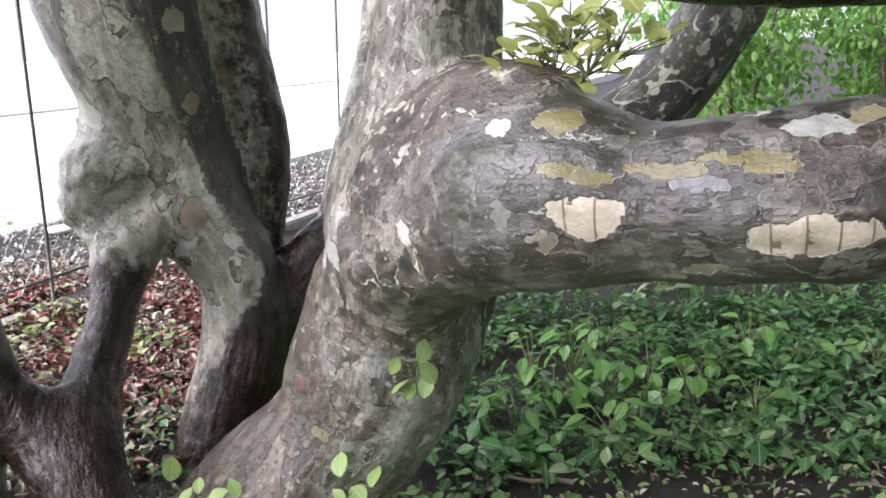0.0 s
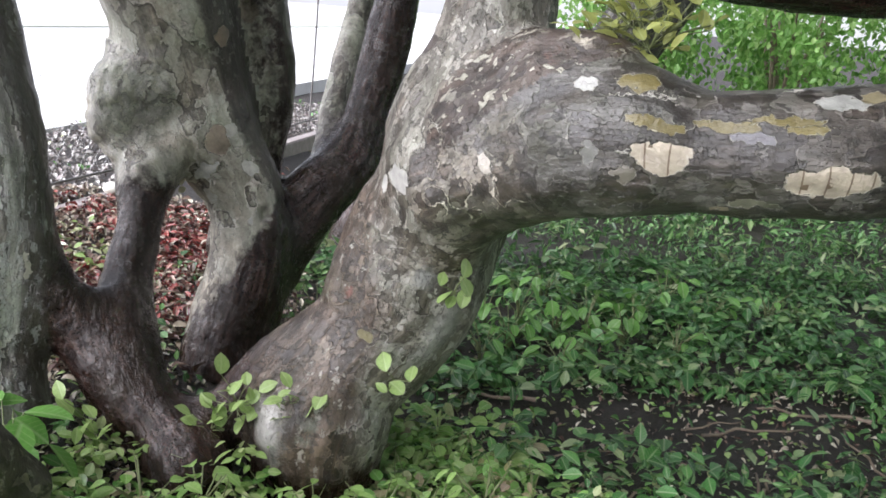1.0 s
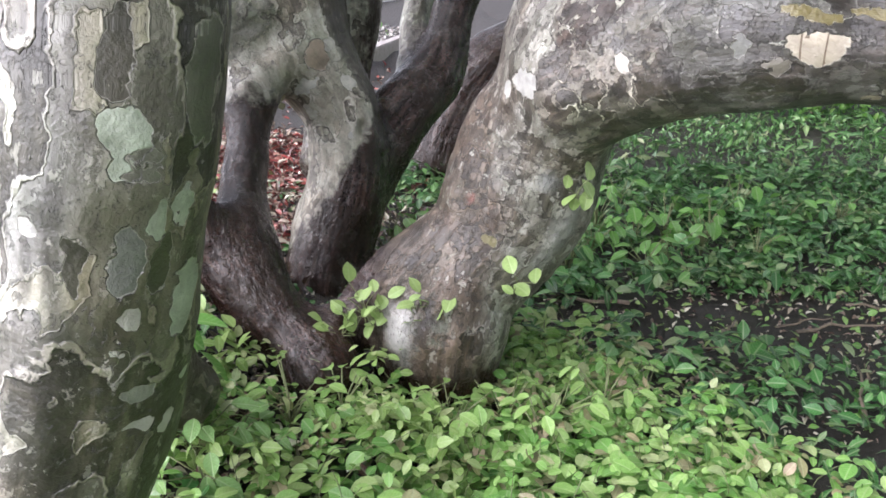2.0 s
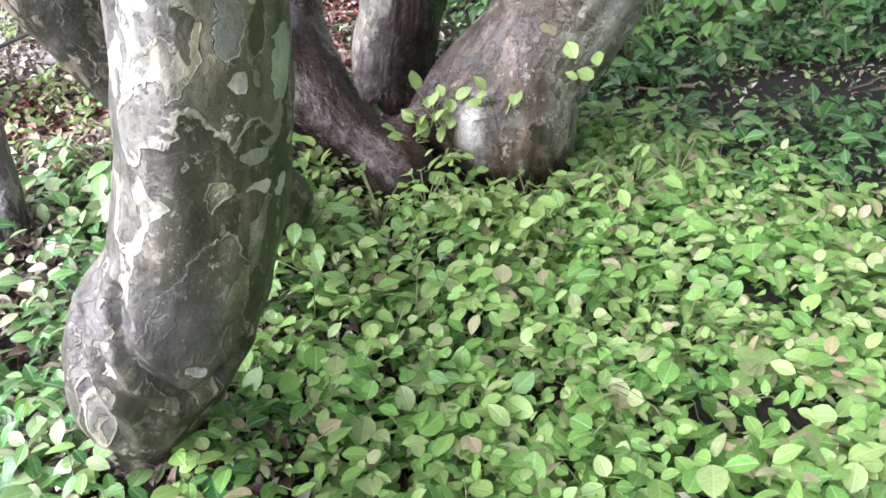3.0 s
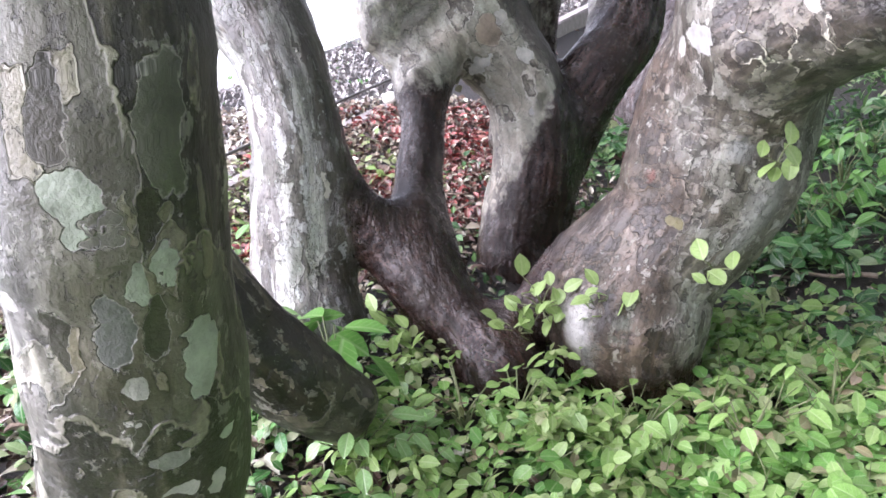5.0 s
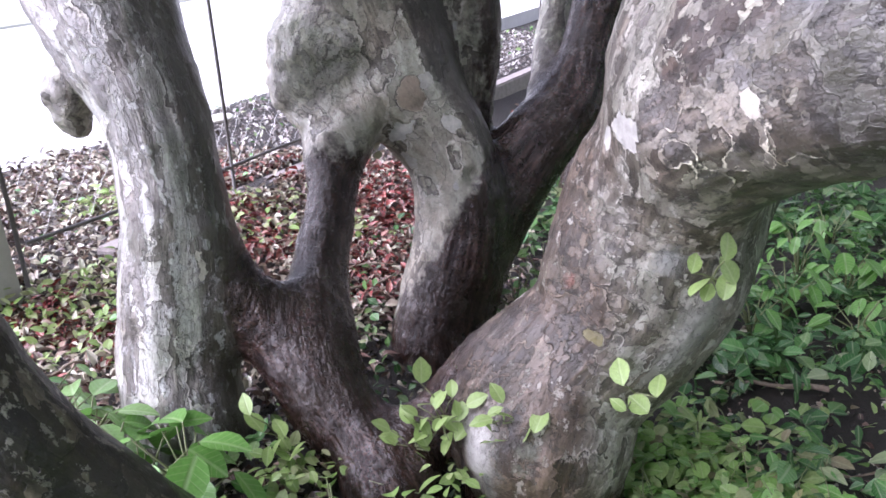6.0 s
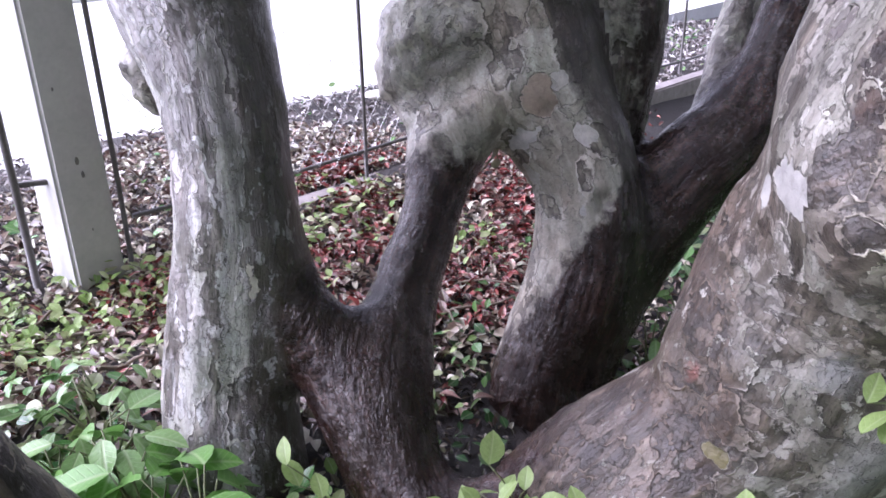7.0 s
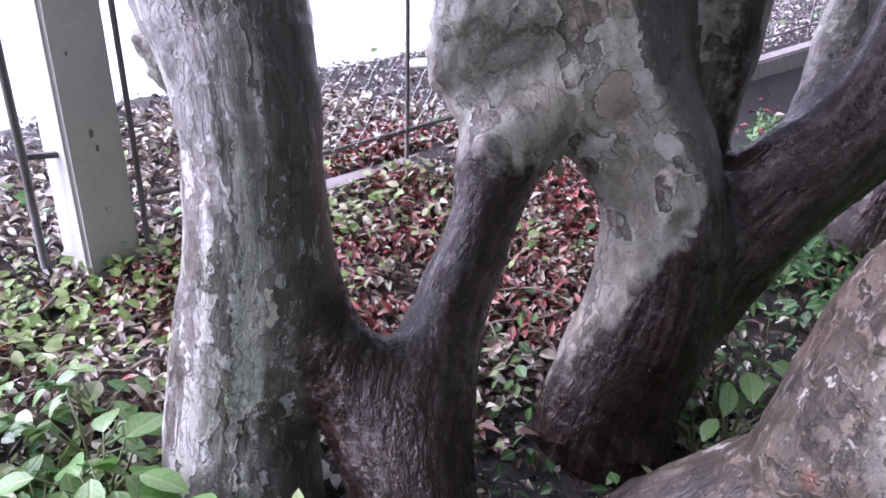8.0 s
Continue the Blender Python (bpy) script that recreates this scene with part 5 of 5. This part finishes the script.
# the last four are unseen, added beside and behind the camera to block low sky
for i, (x, y, h, w, n) in enumerate([(1.9, 5.6, 2.2, 0.9, 5000), (2.9, 5.4, 2.4, 1.0, 6000), (3.9, 5.2, 2.4, 1.0, 5000), (2.3, 7.0, 2.8, 1.2, 4500), (3.7, 6.8, 3.0, 1.2, 4500), (5.2, 5.8, 2.8, 1.2, 4000), (5.0, 4.2, 2.4, 1.0, 3500), (5.6, 2.6, 2.6, 1.1, 3000), (5.4, 0.6, 3.0, 1.2, 4000), (4.8, -1.6, 3.0, 1.3, 4000), (3.2, -3.2, 3.0, 1.3, 4000), (1.3, -3.8, 3.0, 1.3, 4000)]):
    shrub(x, y, h, w, n, 100 + i)


# ---- fence ----
LEANV = Vector((0.04, -0.027, 1.0)).normalized()
LEAN_M = Vector((0, 0, 1)).rotation_difference(LEANV).to_matrix().to_4x4()
FTURN = math.degrees(math.atan2(FDIR[1], FDIR[0]))

post = tagged(empty("fence_post", Matrix.Translation((-2.052, 2.304, 0.08)) @ pose(0, 0, 0, 0, 0, FTURN)), "square pale concrete fence post with small dark pits", "post")


def post_shaft():
    """A square concrete shaft with softened corners; its pits are dark beads set on the face."""
    bm = bmesh.new()
    bmesh.ops.create_cube(bm, size=1.0)
    bmesh.ops.scale(bm, vec=(0.15, 0.15, 2.4), verts=bm.verts)
    bmesh.ops.translate(bm, vec=(0, 0, 1.2), verts=bm.verts)
    bmesh.ops.bevel(bm, geom=[e for e in bm.edges if abs(e.verts[0].co.z - e.verts[1].co.z) > 1], offset=0.01, segments=3, affect="EDGES")
    return bm_mesh("shaft", bm, CONCRETE)


shaft = part("shaft", post_shaft(), post)
# small beads for the pits, the shade inside put into their dark colour
PIT = plain_material("pit_shadow", (0.10, 0.095, 0.09), (0.16, 0.15, 0.14), 40.0, 0.8)
for x, z, r in ((-0.005, 0.50, 0.010), (0.004, 0.46, 0.008), (-0.03, 0.70, 0.005), (0.05, 0.95, 0.005), (0.0, 0.30, 0.004)):
    bm = bmesh.new()
    bmesh.ops.create_uvsphere(bm, u_segments=10, v_segments=6, radius=r)
    bmesh.ops.scale(bm, vec=(0.6, 0.35, 1.2), verts=bm.verts)
    part("pit", bm_mesh("pit", bm, PIT, True), shaft, m=pose(x, -0.0745, z))


def rod_mesh(length, r):
    """A thin, slightly bent round rod."""
    z = np.linspace(0, length, 9)
    v, q = tube([(0.004 * math.sin(3 * k), 0.003 * math.sin(5 * k + 1), k) for k in z], [r] * 9, 8)
    return mesh_from("rod", v, q, IRON, True)


fence = tagged(empty("wire_fence", pose(FENCE0[0], FENCE0[1], 0.26)), "iron rod fence with a low rail and slack chain-link wire", "fence")
rod = rod_mesh(2.1, 0.0075)
for k in (-0.98, 0.0, 0.88, 1.77, 2.65, 3.53, 4.4):
    part("rod", rod, fence, m=Matrix.Translation((FDIR[0] * k, FDIR[1] * k, -0.03)) @ LEAN_M)
part("rod", rod_mesh(2.1, 0.011), fence, m=Matrix.Translation((-2.12 - FENCE0[0], 2.17 - FENCE0[1], -0.03)) @ LEAN_M)
rv, rq = tube([(FDIR[0] * k, FDIR[1] * k, 0.10 - 0.02 * k + 0.006 * math.sin(4 * k)) for k in np.linspace(-0.95, 5, 20)], [0.007] * 20, 6)
part("rail", mesh_from("rail", rv, rq, IRON, True), fence)


def chain_link(k0, k1, z0, z1, pitch, r):
    """Slack diamond wire between two places on the fence line."""
    out = []
    span = z1 - z0
    for way in (1, -1):
        for s in np.arange(k0 - span, k1 + span, pitch):
            pts = []
            for t in np.linspace(0, 1, 22):
                k = s + way * span * t * 0.8
                if k0 <= k <= k1:
                    sag = 0.012 * math.sin(7 * k) + 0.003 * (1 if int(t * 21) % 2 else -1)
                    pts.append((FDIR[0] * k + FNRM[0] * sag, FDIR[1] * k + FNRM[1] * sag, z0 + span * t))
            if len(pts) > 2:
                out.append(tube(pts, [r] * len(pts), 4))
    return join(out)


cv, cq = chain_link(-0.95, 2.6, 0.10, 0.62, 0.095, 0.001)
part("wire_mesh", mesh_from("wire_mesh", cv, cq, GALV, True), fence, "slack galvanised chain-link wire")
part("bracket", box_mesh("bracket", (0.10, 0.02, 0.014), IRON, 0.003), fence, m=pose(-2.09 - FENCE0[0], 2.20 - FENCE0[1], 0.27, 0, 0, 40))

kerb = tagged(part("kerb", box_mesh("kerb", (7.5, 0.10, 0.36), KERB, 0.010)), "worn concrete kerb edging along the fence", "kerb", kind="structure")
kc = FENCE0 + FDIR * 3.05 - FNRM * 0.025
kerb.matrix_basis = pose(kc[0], kc[1], 0.018, 0, 0, FTURN) @ pose(0, 0, 0, 0, 1.15, 0)


# ---- sprigs and seedlings ----
def blade(name, size, mat, shape):
    v, f = shape
    return blade_coords(mesh_from(name, v * size, f, mat, True), v, 1)


def sprig(x, y, z, leaves, label, mat, stem_to=None, r=0.0018):
    """A young shoot: thin stalk and single leaves, each given by offset, yaw, pitch, roll in degrees and length."""
    ob = tagged(empty("sprig", pose(x, y, z)), label, "sprig", "young shoots on the trunk")
    for i, (dx, dy, dz, yaw, pitch, roll, size) in enumerate(leaves):
        v, q = tube([(0, 0, 0), (dx * 0.5, dy * 0.5, dz * 0.6), (dx, dy, dz)], [r, r * 0.8, r * 0.6], 5)
        stalk = part("stalk", mesh_from("stalk", v, q, STALK, True), ob)
        part("leaf", blade("leaf", size, mat, ROUND_FINE if i % 3 == 2 else OVAL_FINE), stalk, m=pose(dx, dy, dz, pitch, roll, yaw))
    return ob


def random_sprig(x, y, z, n, spread, size, label, mat, seed, face=200):
    r = random.Random(seed)
    rows = []
    for _ in range(n):
        a = radians(face + r.uniform(-90, 90))
        rows.append((spread * r.uniform(0.3, 1) * math.cos(a), spread * r.uniform(0.3, 1) * math.sin(a), spread * r.uniform(-0.3, 1.0), r.uniform(-110, 110), r.uniform(-10, 65), r.uniform(-30, 30), size * r.uniform(0.7, 1.2)))
    return sprig(x, y, z, rows, label, mat)


def shoot(root, leaves, label, mat=LEAF_SPRIG):
    """A shoot from root with leaves at their places (x, y, z, length), tipped towards the light."""
    r = random.Random(round(abs(root[0] * 7919 + root[2] * 1299)))
    rows = [(x - root[0], y - root[1], z - root[2], r.uniform(-75, 75), r.uniform(25, 70), r.uniform(-35, 35), s) for x, y, z, s in leaves]
    return sprig(*root, rows, label, mat)


YOUNG = "young shoot with pale green oval leaves on the trunk"
shoot((-0.055, 1.585, 0.585), [(-0.045, 1.54, 0.635, 0.058), (-0.10, 1.525, 0.62, 0.042), (-0.10, 1.53, 0.575, 0.05), (-0.075, 1.54, 0.56, 0.042), (-0.04, 1.555, 0.555, 0.055), (-0.02, 1.565, 0.58, 0.055)], YOUNG)
shoot((-0.185, 1.575, 0.36), [(-0.21, 1.525, 0.405, 0.062), (-0.15, 1.535, 0.375, 0.055), (-0.165, 1.53, 0.345, 0.05), (-0.205, 1.53, 0.35, 0.035)], YOUNG)
shoot((-0.43, 1.60, 0.30), [(-0.43, 1.57, 0.34, 0.045), (-0.505, 1.60, 0.315, 0.05), (-0.415, 1.54, 0.305, 0.05), (-0.37, 1.515, 0.31, 0.058), (-0.45, 1.56, 0.295, 0.04), (-0.39, 1.515, 0.29, 0.045), (-0.44, 1.56, 0.31, 0.035)], YOUNG)
shoot((-0.56, 1.67, 0.25), [(-0.575, 1.64, 0.285, 0.045), (-0.535, 1.63, 0.315, 0.042), (-0.60, 1.65, 0.335, 0.055), (-0.53, 1.59, 0.24, 0.055), (-0.555, 1.59, 0.205, 0.055), (-0.59, 1.60, 0.22, 0.05), (-0.62, 1.62, 0.26, 0.045)], YOUNG)
shoot((-0.66, 1.60, 0.10), [(-0.66, 1.55, 0.17, 0.06), (-0.60, 1.53, 0.16, 0.055), (-0.71, 1.55, 0.15, 0.05), (-0.69, 1.52, 0.10, 0.05), (-0.63, 1.50, 0.11, 0.05), (-0.57, 1.50, 0.13, 0.05)], YOUNG)
shoot((-0.90, 1.64, 0.20), [(-0.93, 1.60, 0.25, 0.06), (-0.88, 1.59, 0.245, 0.052), (-0.91, 1.58, 0.20, 0.042), (-0.87, 1.58, 0.20, 0.045), (-0.95, 1.60, 0.29, 0.05)], YOUNG)
shoot((-0.80, 2.34, 0.66), [(-0.835, 2.29, 0.665, 0.03), (-0.815, 2.285, 0.64, 0.034), (-0.795, 2.285, 0.66, 0.03), (-0.825, 2.285, 0.625, 0.028), (-0.805, 2.28, 0.68, 0.026), (-0.785, 2.285, 0.635, 0.03)], "cluster of pale cream-green leaves under the fork", LEAF_CREAM)
for n_, (x, y, z) in enumerate([(0.19, 1.36, 1.17), (0.24, 1.33, 1.18), (0.16, 1.40, 1.17), (0.28, 1.34, 1.20), (0.22, 1.38, 1.22)]):
    random_sprig(x, y, z, 18, 0.085, 0.042, "leafy shoot with yellow-green leaves on the collar of the limb", LEAF_YELLOW, 330 + n_, 270)


def seedling(x, y, height, n, size, seed, mat=LEAF_BLUE, label="broad-leaved seedling with large glossy green leaves"):
    """A broad-leaved seedling with arching stalks."""
    r = random.Random(seed)
    z = float(ground_z(x, y))
    ob = tagged(empty("seedling", pose(x, y, z)), label, "plant", "seedlings")
    for i in range(n):
        a = r.uniform(0, 6.283)
        reach = 0.10 * r.uniform(0.4, 1.0)
        h = height * r.uniform(0.5, 1.0)
        tip = (reach * math.cos(a), reach * math.sin(a), h)
        v, q = tube([(0, 0, 0), (tip[0] * 0.3, tip[1] * 0.3, h * 0.6), tip], [0.003, 0.0025, 0.0015], 5)
        stalk = part("stalk", mesh_from("stalk", v, q, STALK, True), ob)
        part("leaf", blade("leaf", size * r.uniform(0.7, 1.15), mat, OVAL_FINE), stalk, m=pose(*tip, r.uniform(-45, 5), r.uniform(-25, 25), math.degrees(a) - 90 + r.uniform(-40, 40)))
    return ob


for n_, (x, y, h, n, sz) in enumerate([(-1.03, 1.46, 0.22, 14, 0.105), (-1.12, 1.44, 0.20, 16, 0.11), (-1.22, 1.50, 0.19, 16, 0.095), (-1.30, 1.56, 0.17, 15, 0.08), (-1.38, 1.50, 0.15, 11, 0.065), (-1.42, 1.64, 0.14, 10, 0.06), (-1.24, 1.40, 0.16, 10, 0.075), (-1.50, 1.74, 0.12, 9, 0.055),
                                       (-0.93, 1.22, 0.16, 9, 0.065), (-0.90, 1.15, 0.13, 9, 0.06), (-0.86, 1.24, 0.13, 8, 0.055),
                                       (-0.45, 2.40, 0.22, 9, 0.075), (-0.41, 2.31, 0.20, 9, 0.075), (-0.47, 2.30, 0.12, 8, 0.06), (-0.37, 2.50, 0.22, 8, 0.07)]):
    seedling(x, y, h, n, sz, 400 + n_, LEAF_WEED if n_ < 3 else LEAF_BLUE)


for n_, (x, y, h, n, sz) in enumerate([(0.81, 2.63, 0.20, 12, 0.075), (0.70, 2.75, 0.22, 12, 0.07), (0.55, 2.70, 0.20, 11, 0.075), (0.45, 2.85, 0.22, 11, 0.07), (0.62, 2.52, 0.18, 10, 0.065), (0.92, 2.80, 0.20, 11, 0.065), (0.35, 2.60, 0.20, 11, 0.07), (0.50, 2.42, 0.17, 10, 0.065), (0.30, 2.82, 0.22, 11, 0.075), (1.00, 2.55, 0.16, 10, 0.06), (1.28, 2.85, 0.18, 10, 0.065), (0.22, 2.45, 0.18, 10, 0.07), (1.15, 3.05, 0.20, 10, 0.07), (1.60, 2.95, 0.18, 10, 0.06), (0.60, 3.05, 0.22, 11, 0.07)]):
    seedling(x, y, h, n, sz, 480 + n_, LEAF_WEED, "bushy weed with mid-green oval leaves on the soil")


for n_, (x, y, h, n, sz) in enumerate([(-0.36, 1.40, 0.15, 11, 0.055), (-0.22, 1.43, 0.16, 12, 0.06), (-0.08, 1.46, 0.15, 11, 0.055), (-0.50, 1.42, 0.14, 11, 0.055), (-0.62, 1.44, 0.14, 11, 0.055), (-0.74, 1.42, 0.16, 9, 0.05), (0.05, 1.50, 0.17, 9, 0.05), (-0.15, 1.36, 0.17, 9, 0.05), (-0.43, 1.33, 0.16, 9, 0.05)]):
    seedling(x, y, h, n, sz, 440 + n_, LEAF_NEAR, "leafy seedling with fresh green leaves below the trunk")
for n_, (x, y, z, n, sp, sz) in enumerate([(-0.56, 1.62, 0.26, 12, 0.055, 0.042), (-0.44, 1.56, 0.28, 9, 0.05, 0.04), (-0.62, 1.62, 0.20, 9, 0.055, 0.042)]):
    random_sprig(x, y, z, n, sp, sz, "cluster of pale young leaves at the foot of the trunk", LEAF_SPRIG, 350 + n_, 250)


def spiky_weed(x, y, n, size, seed):
    """A rosette of narrow leaves rising from one root."""
    r = random.Random(seed)
    ob = tagged(empty("weed", pose(x, y, float(ground_z(x, y)))), "spiky light green weed with narrow leaves beside the trunk", "plant")
    v, q = tube([(0, 0, 0), (0.004, 0, 0.05), (0.002, 0.004, 0.10)], [0.003, 0.0026, 0.002], 6)
    stem_ = part("stalk", mesh_from("stalk", v, q, STALK, True), ob)
    for i in range(n):
        part("leaf", blade("leaf", size * r.uniform(0.7, 1.15), LEAF_SPRIG, leaf_shape(0.24, 0.3, 0.25, EDGE)), stem_, m=pose(0, 0, r.uniform(0.04, 0.10), r.uniform(5, 65), r.uniform(-15, 15), i * 137.5))
    return ob


spiky_weed(-0.02, 1.88, 22, 0.055, 71)


def stick(x, y, length, turn, r, seed):
    """A fallen twig lying on the litter."""
    rr = random.Random(seed)
    z = float(ground_z(x, y)) + 0.03
    k = 7
    pts = [(length * (i / (k - 1) - 0.5), rr.uniform(-0.01, 0.01), rr.uniform(-0.008, 0.012)) for i in range(k)]
    v, q = tube(pts, np.linspace(r, r * 0.5, k), 6)
    return tagged(part("stick", mesh_from("stick", v, q, TWIG, True), m=pose(x, y, z, 0, 0, turn)), "dry grey-brown twig lying on the leaf litter", "stick", "fallen twigs")


rs = random.Random(9)
for i in range(26):
    stick(rs.uniform(-2.0, -1.25), rs.uniform(1.3, 2.3), rs.uniform(0.1, 0.35), rs.uniform(0, 180), rs.uniform(0.003, 0.007), 500 + i)
for i in range(12):
    stick(rs.uniform(-1.3, -0.7), rs.uniform(2.2, 3.0), rs.uniform(0.1, 0.3), rs.uniform(0, 180), rs.uniform(0.003, 0.006), 540 + i)
for i in range(14):
    stick(rs.uniform(0.2, 1.3), rs.uniform(1.5, 2.2), rs.uniform(0.1, 0.4), rs.uniform(0, 180), rs.uniform(0.003, 0.008), 560 + i)


def cap_stone(x, y, r, mat, flat, lift, label):
    bm = bmesh.new()
    bmesh.ops.create_icosphere(bm, subdivisions=3, radius=r)
    for v in bm.verts:
        v.co.z *= flat
        v.co += v.co.normalized() * noise.noise(v.co * 40) * 0.004
    return tagged(part("stone", bm_mesh("stone", bm, mat, True), m=pose(x, y, float(ground_z(x, y)) + lift)), label, "stone")


cap_stone(-1.60, 1.50, 0.026, SCAR, 0.6, 0.06, "small rounded tan stone in the litter")
cap_stone(-1.36, 3.85, 0.045, CHALK, 0.7, 0.05, "rounded cream stone beside the kerb")
cap_stone(-2.20, 4.60, 0.075, CHALK, 0.3, 0.05, "flat white stone on the bank")
